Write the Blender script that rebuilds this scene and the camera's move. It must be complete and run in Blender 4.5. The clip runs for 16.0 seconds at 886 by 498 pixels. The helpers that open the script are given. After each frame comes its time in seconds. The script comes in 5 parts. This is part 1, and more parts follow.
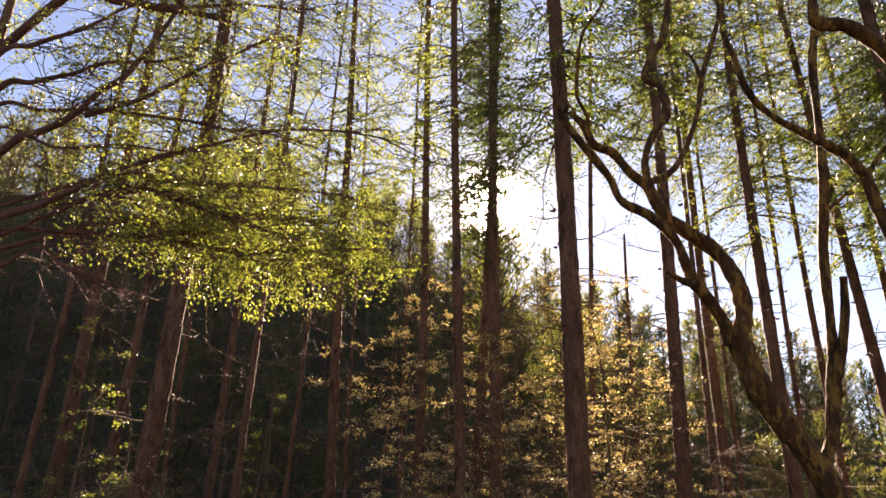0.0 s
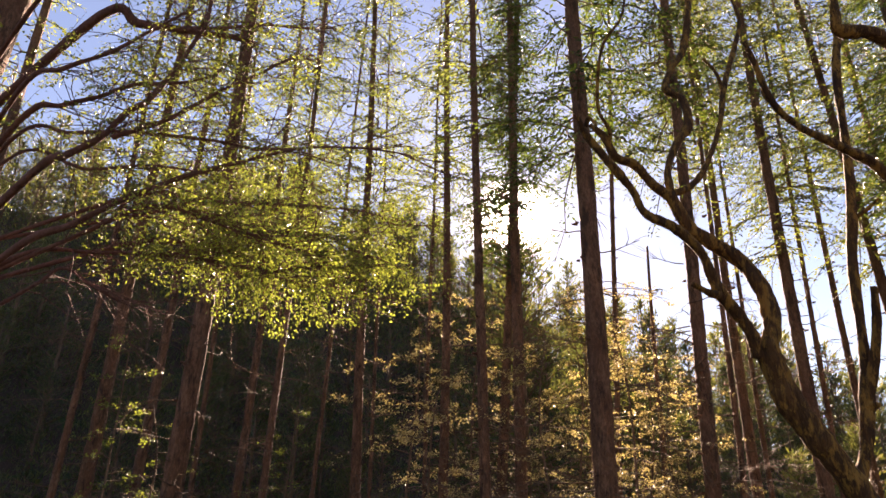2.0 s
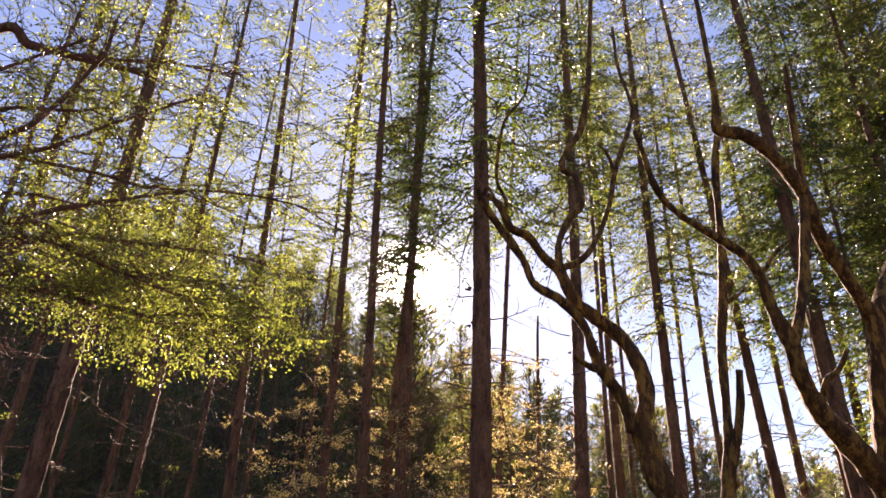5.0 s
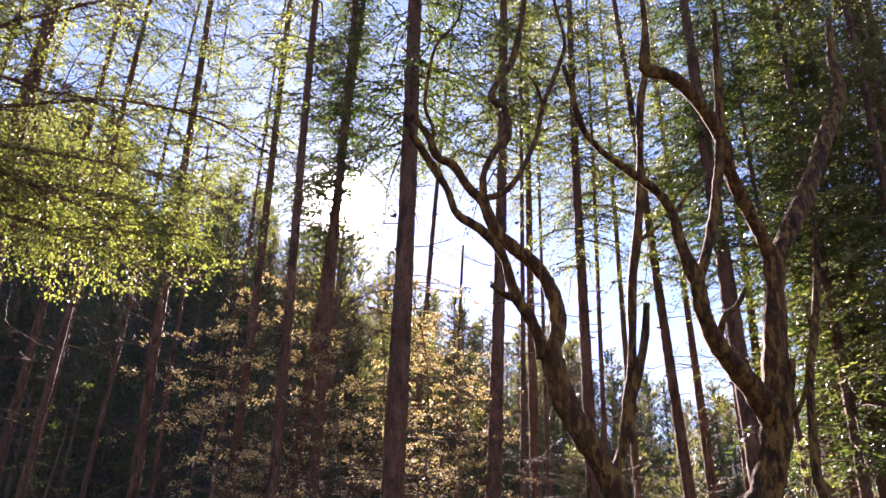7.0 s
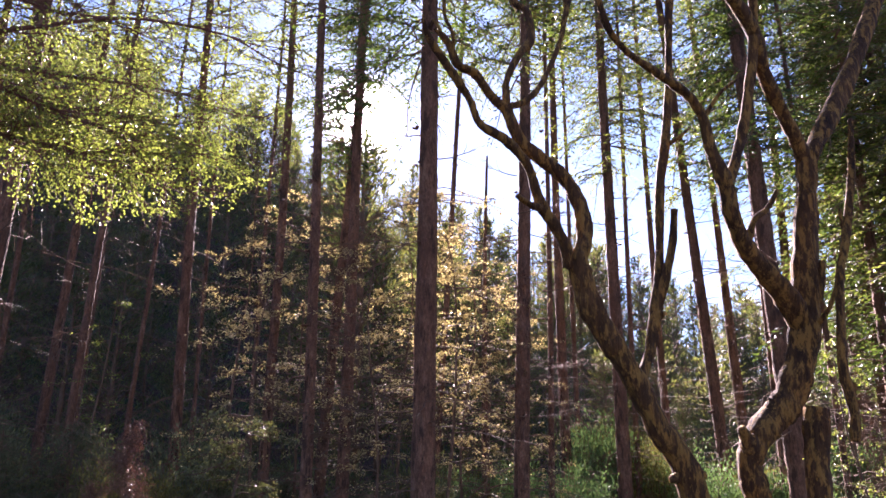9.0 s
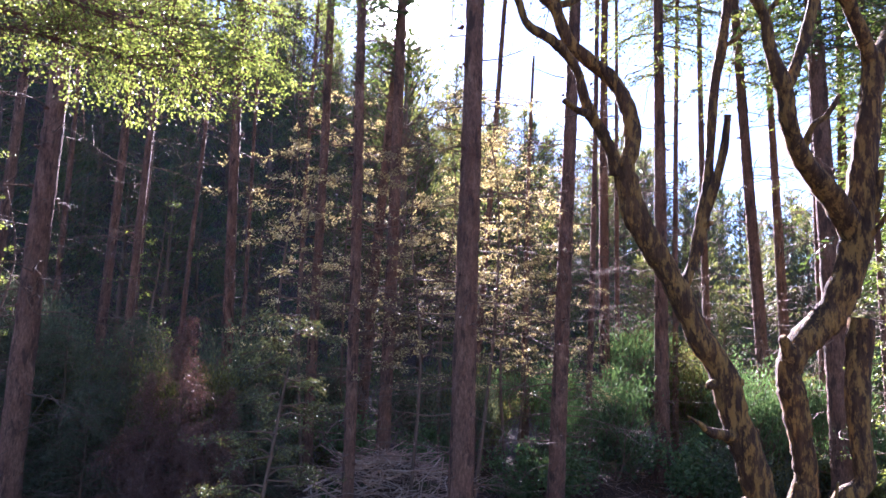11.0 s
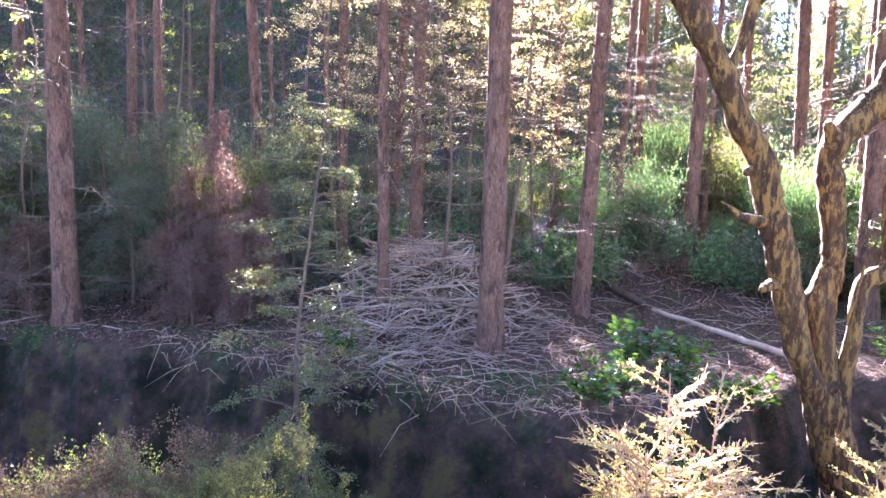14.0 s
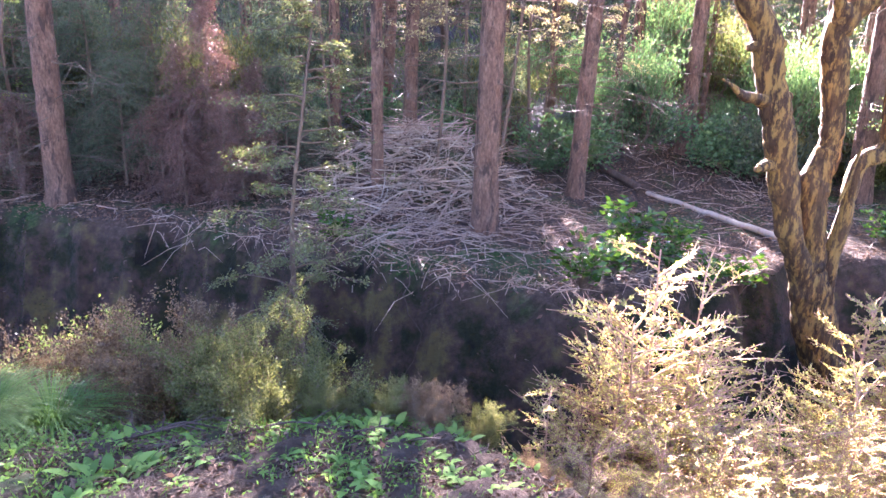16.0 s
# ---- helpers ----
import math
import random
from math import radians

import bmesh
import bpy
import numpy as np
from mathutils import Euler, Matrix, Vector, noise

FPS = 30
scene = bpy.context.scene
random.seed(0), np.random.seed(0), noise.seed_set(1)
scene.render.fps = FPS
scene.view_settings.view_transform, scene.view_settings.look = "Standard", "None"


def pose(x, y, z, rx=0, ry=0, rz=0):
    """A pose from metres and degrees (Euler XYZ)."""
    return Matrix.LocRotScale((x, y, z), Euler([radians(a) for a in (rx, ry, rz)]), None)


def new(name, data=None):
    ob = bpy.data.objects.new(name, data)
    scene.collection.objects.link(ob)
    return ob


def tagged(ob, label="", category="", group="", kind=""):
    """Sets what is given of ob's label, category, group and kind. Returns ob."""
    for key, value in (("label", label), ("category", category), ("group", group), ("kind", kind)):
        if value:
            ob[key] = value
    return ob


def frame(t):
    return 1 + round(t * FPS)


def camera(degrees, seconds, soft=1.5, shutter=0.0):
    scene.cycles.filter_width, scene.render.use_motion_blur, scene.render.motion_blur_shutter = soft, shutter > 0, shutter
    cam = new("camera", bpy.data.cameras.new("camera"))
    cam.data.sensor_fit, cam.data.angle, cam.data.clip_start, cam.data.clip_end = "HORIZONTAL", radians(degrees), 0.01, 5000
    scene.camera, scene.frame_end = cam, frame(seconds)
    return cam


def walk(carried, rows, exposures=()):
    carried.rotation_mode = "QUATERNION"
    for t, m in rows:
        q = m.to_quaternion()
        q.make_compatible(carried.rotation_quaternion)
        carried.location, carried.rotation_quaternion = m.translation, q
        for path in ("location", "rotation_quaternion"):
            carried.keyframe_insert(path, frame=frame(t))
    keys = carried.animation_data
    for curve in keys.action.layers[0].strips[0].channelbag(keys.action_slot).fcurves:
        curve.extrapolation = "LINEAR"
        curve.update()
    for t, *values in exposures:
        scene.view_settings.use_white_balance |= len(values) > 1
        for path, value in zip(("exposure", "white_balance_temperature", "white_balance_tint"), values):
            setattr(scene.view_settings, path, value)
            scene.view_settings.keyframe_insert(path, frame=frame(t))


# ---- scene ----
cam = camera(63.3, 16.0, soft=1.55)
# seconds, place in metres, turn in degrees
ROWS = [
    (0.0, 0.000, 0.000, 1.650, 112.12, -1.10, -0.44),
    (0.5, -0.010, -0.001, 1.649, 112.15, -1.07, 0.57),
    (1.0, -0.015, 0.000, 1.648, 112.41, -0.95, 1.35),
    (1.5, -0.016, 0.002, 1.648, 112.76, -0.89, 1.69),
    (2.0, -0.015, 0.004, 1.648, 113.30, -1.03, 1.40),
    (2.5, -0.011, 0.004, 1.648, 114.11, -1.22, 0.50),
    (3.0, -0.005, 0.003, 1.649, 115.24, -1.39, -0.73),
    (3.5, -0.000, -0.001, 1.651, 116.49, -1.58, -2.15),
    (4.0, 0.004, -0.009, 1.654, 117.56, -1.57, -3.68),
    (4.5, 0.016, -0.008, 1.660, 118.19, -1.57, -5.57),
    (5.0, 0.039, 0.005, 1.668, 118.13, -1.61, -7.77),
    (5.5, 0.067, 0.018, 1.674, 117.44, -1.65, -9.97),
    (6.0, 0.090, 0.019, 1.673, 116.20, -1.66, -11.89),
    (6.5, 0.103, -0.002, 1.661, 114.46, -1.60, -13.23),
    (7.0, 0.108, -0.028, 1.646, 112.58, -1.44, -13.76),
    (7.5, 0.111, -0.031, 1.644, 110.57, -1.20, -13.65),
    (8.0, 0.113, -0.022, 1.647, 108.72, -0.78, -13.04),
    (8.5, 0.113, -0.012, 1.654, 107.06, -0.43, -12.12),
    (9.0, 0.111, -0.013, 1.658, 105.50, -0.49, -11.33),
    (9.5, 0.108, -0.020, 1.665, 103.90, -0.80, -10.54),
    (10.0, 0.104, -0.028, 1.676, 102.03, -1.23, -9.76),
    (10.5, 0.102, -0.033, 1.686, 99.92, -1.63, -8.96),
    (11.0, 0.100, -0.034, 1.691, 97.63, -1.85, -8.15),
    (11.5, 0.098, -0.028, 1.684, 95.19, -1.74, -7.37),
    (12.0, 0.096, -0.017, 1.670, 92.65, -1.64, -6.79),
    (12.5, 0.091, -0.004, 1.654, 90.03, -1.41, -6.39),
    (13.0, 0.084, 0.011, 1.635, 87.25, -1.33, -6.14),
    (13.5, 0.077, 0.025, 1.616, 84.42, -1.37, -5.98),
    (14.0, 0.071, 0.037, 1.595, 81.64, -1.43, -5.96),
    (14.5, 0.068, 0.044, 1.575, 79.06, -1.52, -6.06),
    (15.0, 0.067, 0.046, 1.555, 76.67, -1.54, -6.15),
    (15.5, 0.072, 0.041, 1.535, 74.57, -1.59, -6.23),
    (16.0, 0.083, 0.026, 1.517, 72.70, -1.76, -6.25),
]
EXPOSURES = [(0.0, 3.3, 7800, 32), (4.0, 3.2, 7700, 36), (6.5, 3.47, 6200, 42), (9.0, 3.62, 5800, 42), (11.5, 4.47, 4950, 38), (12.5, 5.27, 4750, 34), (14.0, 6.02, 5300, 36), (16.0, 6.17, 5400, 39)]
walk(cam, [(t, pose(x, y, z, rx, ry, rz)) for t, x, y, z, rx, ry, rz in ROWS], EXPOSURES)

# ---- sky and sun ----
SUN_AZ, SUN_EL = radians(4.0), radians(25.6)
SUN_WAY = Vector((math.sin(SUN_AZ) * math.cos(SUN_EL), math.cos(SUN_AZ) * math.cos(SUN_EL), math.sin(SUN_EL)))


def node(tree, kind, **values):
    n = tree.nodes.new(kind)
    for key, value in values.items():
        if key in n.inputs:
            n.inputs[key].default_value = value
    return n


def make_world():
    world = bpy.data.worlds.new("sky")
    scene.world = world
    world.use_nodes = True
    tree = world.node_tree
    tree.nodes.clear()
    sky = tree.nodes.new("ShaderNodeTexSky")
    sky.sky_type = "NISHITA"
    sky.sun_disc = False
    sky.sun_elevation, sky.sun_rotation = SUN_EL, SUN_AZ
    sky.air_density, sky.dust_density, sky.ozone_density = 1.0, 0.12, 2.2
    back = node(tree, "ShaderNodeBackground", Strength=SKY)
    tree.links.new(sky.outputs[0], back.inputs["Color"])
    # bright haze round the sun
    coord = tree.nodes.new("ShaderNodeTexCoord")
    dot = tree.nodes.new("ShaderNodeVectorMath")
    dot.operation = "DOT_PRODUCT"
    dot.inputs[1].default_value = SUN_WAY
    tree.links.new(coord.outputs["Generated"], dot.inputs[0])
    total = None
    for power, gain in HAZE:
        clip = tree.nodes.new("ShaderNodeMath")
        clip.operation = "MAXIMUM"
        clip.inputs[1].default_value = 0.0
        tree.links.new(dot.outputs["Value"], clip.inputs[0])
        p = tree.nodes.new("ShaderNodeMath")
        p.operation = "POWER"
        p.inputs[1].default_value = power
        tree.links.new(clip.outputs[0], p.inputs[0])
        m = tree.nodes.new("ShaderNodeMath")
        m.operation = "MULTIPLY"
        m.inputs[1].default_value = gain
        tree.links.new(p.outputs[0], m.inputs[0])
        if total is None:
            total = m
        else:
            add = tree.nodes.new("ShaderNodeMath")
            tree.links.new(total.outputs[0], add.inputs[0])
            tree.links.new(m.outputs[0], add.inputs[1])
            total = add
    haze = node(tree, "ShaderNodeBackground", Color=(1.0, 0.95, 0.86, 1))
    tree.links.new(total.outputs[0], haze.inputs["Strength"])
    both = tree.nodes.new("ShaderNodeAddShader")
    tree.links.new(back.outputs[0], both.inputs[0])
    tree.links.new(haze.outputs[0], both.inputs[1])
    out = tree.nodes.new("ShaderNodeOutputWorld")
    tree.links.new(both.outputs[0], out.inputs["Surface"])


SKY = 0.024
HAZE = ((3200, 30.0), (600, 0.05))
make_world()
lamp = bpy.data.lights.new("sun", "SUN")
lamp.energy, lamp.angle, lamp.color = 4.4, radians(0.55), (1.0, 0.89, 0.72)
sun = new("sun", lamp)
sun.rotation_mode = "QUATERNION"
sun.rotation_quaternion = SUN_WAY.to_track_quat("Z", "Y")


# ---- materials ----
def ramp(tree, fac, stops):
    r = tree.nodes.new("ShaderNodeValToRGB")
    els = r.color_ramp.elements
    while len(els) < len(stops):
        els.new(0.5)
    for e, (pos, col) in zip(els, stops):
        e.position, e.color = pos, (*col, 1)
    tree.links.new(fac, r.inputs["Fac"])
    return r


def noise_tex(tree, scale, detail=4.0, stretch=None, rough=0.6):
    coord = tree.nodes.new("ShaderNodeTexCoord")
    source = coord.outputs["Object"]
    if stretch:
        mapping = tree.nodes.new("ShaderNodeMapping")
        mapping.inputs["Scale"].default_value = stretch
        tree.links.new(source, mapping.inputs["Vector"])
        source = mapping.outputs[0]
    n = node(tree, "ShaderNodeTexNoise", Scale=scale, Detail=detail, Roughness=rough)
    tree.links.new(source, n.inputs["Vector"])
    return n


def start_material(name):
    m = bpy.data.materials.new(name)
    m.use_nodes = True
    m.node_tree.nodes.clear()
    return m, m.node_tree


def leaf_material(name, dark, light, through_share=0.5, through_tint=(1.0, 1.0, 0.5), rough=0.45):
    """Thin leaves: each leaf takes its own shade, and lets light through."""
    m, tree = start_material(name)
    geo = tree.nodes.new("ShaderNodeNewGeometry")
    info = tree.nodes.new("ShaderNodeObjectInfo")
    mixr = tree.nodes.new("ShaderNodeMath")
    mixr.operation = "MULTIPLY_ADD"
    mixr.inputs[1].default_value = 0.75
    tree.links.new(geo.outputs["Random Per Island"], mixr.inputs[0])
    half = tree.nodes.new("ShaderNodeMath")
    half.operation = "MULTIPLY"
    half.inputs[1].default_value = 0.25
    tree.links.new(info.outputs["Random"], half.inputs[0])
    tree.links.new(half.outputs[0], mixr.inputs[2])
    col = ramp(tree, mixr.outputs[0], ((0.0, dark), (0.55, tuple((a + b) / 2 for a, b in zip(dark, light))), (1.0, light)))
    body = node(tree, "ShaderNodeBsdfPrincipled", Roughness=rough)
    body.inputs["Specular IOR Level"].default_value = 0.35 if rough < 0.6 else 0.08
    tree.links.new(col.outputs[0], body.inputs["Base Color"])
    tint = tree.nodes.new("ShaderNodeMix")
    tint.data_type, tint.blend_type = "RGBA", "MULTIPLY"
    tint.inputs["Factor"].default_value = 1.0
    tint.inputs["B"].default_value = (*through_tint, 1)
    tree.links.new(col.outputs[0], tint.inputs["A"])
    thin = tree.nodes.new("ShaderNodeBsdfTranslucent")
    tree.links.new(tint.outputs["Result"], thin.inputs["Color"])
    mix = node(tree, "ShaderNodeMixShader", Fac=through_share)
    tree.links.new(body.outputs[0], mix.inputs[1])
    tree.links.new(thin.outputs[0], mix.inputs[2])
    out = tree.nodes.new("ShaderNodeOutputMaterial")
    tree.links.new(mix.outputs[0], out.inputs["Surface"])
    return m


def bark_material(name, stops, grain=9.0, stretch=(1, 1, 0.18), blotch=None, blotch_scale=5.0, blotch_at=0.56, bump=0.6, rough=0.9):
    m, tree = start_material(name)
    fine = noise_tex(tree, grain * 3, 6.0, stretch, 0.7)
    wide = noise_tex(tree, grain * 0.5, 3.0, stretch)
    vor = node(tree, "ShaderNodeTexVoronoi", Scale=grain * 2.0)
    vor.feature = "DISTANCE_TO_EDGE"
    coord = tree.nodes.new("ShaderNodeTexCoord")
    mapping = tree.nodes.new("ShaderNodeMapping")
    mapping.inputs["Scale"].default_value = stretch
    tree.links.new(coord.outputs["Object"], mapping.inputs["Vector"])
    tree.links.new(mapping.outputs[0], vor.inputs["Vector"])
    blend = tree.nodes.new("ShaderNodeMath")
    blend.operation = "MULTIPLY_ADD"
    blend.inputs[1].default_value = 0.6
    tree.links.new(fine.outputs["Fac"], blend.inputs[0])
    share = tree.nodes.new("ShaderNodeMath")
    share.operation = "MULTIPLY"
    share.inputs[1].default_value = 0.45
    tree.links.new(wide.outputs["Fac"], share.inputs[0])
    tree.links.new(share.outputs[0], blend.inputs[2])
    col = ramp(tree, blend.outputs[0], stops)
    colour = col.outputs[0]
    if blotch:
        patch = noise_tex(tree, blotch_scale, 8.0, (1, 1, 0.28), 0.72)
        mask = ramp(tree, patch.outputs["Fac"], ((blotch_at - 0.035, (0, 0, 0)), (blotch_at + 0.05, (1, 1, 1))))
        mix = tree.nodes.new("ShaderNodeMix")
        mix.data_type = "RGBA"
        mix.inputs["B"].default_value = (*blotch, 1)
        tree.links.new(mask.outputs[0], mix.inputs["Factor"])
        tree.links.new(colour, mix.inputs["A"])
        colour = mix.outputs["Result"]
    ragged = tree.nodes.new("ShaderNodeMath")
    ragged.operation = "MULTIPLY_ADD"
    ragged.inputs[1].default_value = 0.22
    tree.links.new(fine.outputs["Fac"], ragged.inputs[0])
    tree.links.new(vor.outputs["Distance"], ragged.inputs[2])
    crack = ramp(tree, ragged.outputs[0], ((0.10, (0, 0, 0)), (0.22, (1, 1, 1))))
    body = node(tree, "ShaderNodeBsdfPrincipled", Roughness=rough)
    body.inputs["Specular IOR Level"].default_value = 0.25
    tree.links.new(colour, body.inputs["Base Color"])
    height = tree.nodes.new("ShaderNodeMath")
    height.operation = "MULTIPLY_ADD"
    height.inputs[1].default_value = 0.35
    tree.links.new(crack.outputs[0], height.inputs[0])
    tree.links.new(fine.outputs["Fac"], height.inputs[2])
    b = node(tree, "ShaderNodeBump", Strength=bump, Distance=0.02)
    tree.links.new(height.outputs[0], b.inputs["Height"])
    tree.links.new(b.outputs[0], body.inputs["Normal"])
    out = tree.nodes.new("ShaderNodeOutputMaterial")
    tree.links.new(body.outputs[0], out.inputs["Surface"])
    return m


def ground_material():
    m, tree = start_material("forest_soil")
    wide = noise_tex(tree, 0.9, 5.0)
    fine = noise_tex(tree, 14.0, 8.0, None, 0.75)
    soil = ramp(tree, fine.outputs["Fac"], ((0.25, (0.018, 0.012, 0.008)), (0.5, (0.062, 0.040, 0.028)), (0.68, (0.12, 0.08, 0.056)), (0.82, (0.19, 0.14, 0.10))))
    moss = ramp(tree, fine.outputs["Fac"], ((0.3, (0.012, 0.022, 0.008)), (0.6, (0.045, 0.075, 0.02)), (0.85, (0.11, 0.14, 0.04))))
    mask = ramp(tree, wide.outputs["Fac"], ((0.52, (0, 0, 0)), (0.64, (1, 1, 1))))
    mix = tree.nodes.new("ShaderNodeMix")
    mix.data_type = "RGBA"
    tree.links.new(mask.outputs[0], mix.inputs["Factor"])
    tree.links.new(soil.outputs[0], mix.inputs["A"])
    tree.links.new(moss.outputs[0], mix.inputs["B"])
    # wet clay and moss on the gully's steep cut, its shade darkened into the colour
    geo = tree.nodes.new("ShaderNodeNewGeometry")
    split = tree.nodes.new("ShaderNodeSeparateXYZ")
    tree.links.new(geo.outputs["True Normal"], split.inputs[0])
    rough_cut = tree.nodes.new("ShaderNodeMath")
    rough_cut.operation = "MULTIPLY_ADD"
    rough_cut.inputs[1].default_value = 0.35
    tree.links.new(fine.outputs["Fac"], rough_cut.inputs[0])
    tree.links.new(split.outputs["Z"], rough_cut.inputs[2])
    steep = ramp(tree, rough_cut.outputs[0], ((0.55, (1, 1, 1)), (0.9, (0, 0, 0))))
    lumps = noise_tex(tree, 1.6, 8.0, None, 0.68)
    wet_shaded = ramp(tree, lumps.outputs["Fac"], ((0.36, (0.012, 0.010, 0.008)), (0.45, (0.022, 0.024, 0.011)), (0.53, (0.058, 0.036, 0.028)), (0.62, (0.10, 0.078, 0.03))))
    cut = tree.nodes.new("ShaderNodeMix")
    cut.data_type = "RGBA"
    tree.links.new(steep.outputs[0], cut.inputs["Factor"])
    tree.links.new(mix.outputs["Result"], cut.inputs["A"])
    tree.links.new(wet_shaded.outputs[0], cut.inputs["B"])
    body = node(tree, "ShaderNodeBsdfPrincipled", Roughness=0.95)
    body.inputs["Specular IOR Level"].default_value = 0.15
    tree.links.new(cut.outputs["Result"], body.inputs["Base Color"])
    b = node(tree, "ShaderNodeBump", Strength=0.9, Distance=0.05)
    tree.links.new(fine.outputs["Fac"], b.inputs["Height"])
    tree.links.new(b.outputs[0], body.inputs["Normal"])
    out = tree.nodes.new("ShaderNodeOutputMaterial")
    tree.links.new(body.outputs[0], out.inputs["Surface"])
    return m


SOIL = ground_material()
PINE_BARK = bark_material("pine_bark", ((0.25, (0.035, 0.020, 0.013)), (0.5, (0.135, 0.073, 0.046)), (0.75, (0.30, 0.185, 0.12))), 14.0, (1, 1, 0.4), (0.06, 0.036, 0.025), 9.0, 0.55, 1.0)
DARK_BARK = bark_material("dark_bark", ((0.25, (0.02, 0.013, 0.01)), (0.5, (0.07, 0.045, 0.033)), (0.8, (0.16, 0.11, 0.08))), 10.0)
HERO_BARK = bark_material("mossy_bark", ((0.35, (0.010, 0.005, 0.003)), (0.5, (0.045, 0.023, 0.010)), (0.7, (0.115, 0.06, 0.022))), 9.0, (1, 1, 0.2), (0.215, 0.122, 0.030), 15.0, 0.52, 0.8)
BOUGH_BARK = bark_material("bough_bark", ((0.25, (0.035, 0.016, 0.014)), (0.5, (0.11, 0.055, 0.045)), (0.8, (0.22, 0.12, 0.10))), 12.0, (1, 1, 0.3), None, 5, 0.5, 0.5)
DEAD_WOOD = bark_material("dead_wood", ((0.25, (0.09, 0.055, 0.04)), (0.5, (0.29, 0.195, 0.14)), (0.8, (0.56, 0.43, 0.33))), 12.0, (1, 1, 0.1), None, 5, 0.5, 0.4, 0.85)
STRIPPED_WOOD = bark_material("stripped_wood", ((0.25, (0.14, 0.105, 0.08)), (0.5, (0.33, 0.25, 0.18)), (0.8, (0.52, 0.42, 0.32))), 12.0, (1, 1, 0.1), None, 5, 0.5, 0.3, 0.8)
TWIG = bark_material("twig_bark", ((0.3, (0.05, 0.033, 0.022)), (0.6, (0.15, 0.10, 0.065)), (0.85, (0.27, 0.19, 0.12))), 12.0, (1, 1, 0.3), None, 5, 0.5, 0.3)
RED_TWIG = bark_material("reddish_twig", ((0.3, (0.22, 0.11, 0.07)), (0.6, (0.42, 0.25, 0.16)), (0.85, (0.56, 0.38, 0.26))), 12.0, (1, 1, 0.3), None, 5, 0.5, 0.3)
NEEDLE = leaf_material("pine_needles", (0.02, 0.036, 0.014), (0.085, 0.12, 0.04), 0.45, (1.2, 1.25, 0.45))
LARCH = leaf_material("light_needles", (0.06, 0.08, 0.03), (0.21, 0.235, 0.09), 0.5, (1.15, 1.2, 0.55))
HILL_NEEDLE = leaf_material("young_pine_needles", (0.022, 0.04, 0.022), (0.13, 0.145, 0.06), 0.5, (1.4, 1.25, 0.55))
OLIVE_NEEDLE = leaf_material("olive_needles", (0.045, 0.062, 0.022), (0.165, 0.185, 0.065), 0.5, (1.2, 1.2, 0.5))
SPRING_LEAF = leaf_material("spring_leaves", (0.07, 0.095, 0.026), (0.27, 0.30, 0.09), 0.5, (1.15, 1.2, 0.55))
GOLD_LEAF = leaf_material("golden_leaves", (0.20, 0.165, 0.075), (0.47, 0.40, 0.20), 0.5, (1.05, 1.0, 0.7))
GREEN_LEAF = leaf_material("shrub_leaves", (0.05, 0.085, 0.04), (0.16, 0.23, 0.10), 0.3, (1.1, 1.25, 0.65), 0.6)
GREY_LEAF = leaf_material("grey_green_leaves", (0.05, 0.062, 0.04), (0.155, 0.175, 0.105), 0.35, (1.1, 1.1, 0.7), 0.75)
OLIVE_LEAF = leaf_material("olive_leaves", (0.055, 0.06, 0.024), (0.20, 0.20, 0.08), 0.35, (1.15, 1.1, 0.55), 0.8)
BROWN_LEAF = leaf_material("dead_brown_leaves", (0.055, 0.030, 0.024), (0.21, 0.125, 0.095), 0.35, (1.2, 0.9, 0.6))
YOUNG_LEAF = leaf_material("young_olive_leaves", (0.055, 0.065, 0.03), (0.19, 0.195, 0.09), 0.45, (1.15, 1.1, 0.5))
GLOSSY_LEAF = leaf_material("glossy_leaves", (0.015, 0.042, 0.01), (0.075, 0.14, 0.025), 0.35, (1.3, 1.3, 0.35), 0.22)
GRASS_LEAF = leaf_material("grass_blades", (0.04, 0.09, 0.015), (0.15, 0.25, 0.05), 0.45, (1.2, 1.25, 0.4))
DULL_LEAF = leaf_material("dull_brown_leaves", (0.085, 0.055, 0.038), (0.25, 0.175, 0.11), 0.35, (1.1, 1.0, 0.6), 0.8)
WEED_LEAF = leaf_material("weed_leaves", (0.07, 0.12, 0.03), (0.24, 0.36, 0.09), 0.45, (1.15, 1.2, 0.5), 0.8)
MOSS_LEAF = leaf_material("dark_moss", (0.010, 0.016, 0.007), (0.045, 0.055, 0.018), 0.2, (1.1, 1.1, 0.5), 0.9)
# litter colour taken darker, as a stand-in for shade on the near bank
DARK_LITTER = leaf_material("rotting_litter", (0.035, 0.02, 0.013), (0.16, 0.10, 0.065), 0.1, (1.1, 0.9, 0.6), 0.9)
STRAW_LEAF = leaf_material("pale_yellow_leaves", (0.33, 0.30, 0.09), (0.66, 0.60, 0.25), 0.55, (1.03, 1.0, 0.5))
LITTER_LEAF = leaf_material("fallen_leaves", (0.09, 0.052, 0.035), (0.28, 0.185, 0.125), 0.2, (1.1, 0.9, 0.6), 0.9)


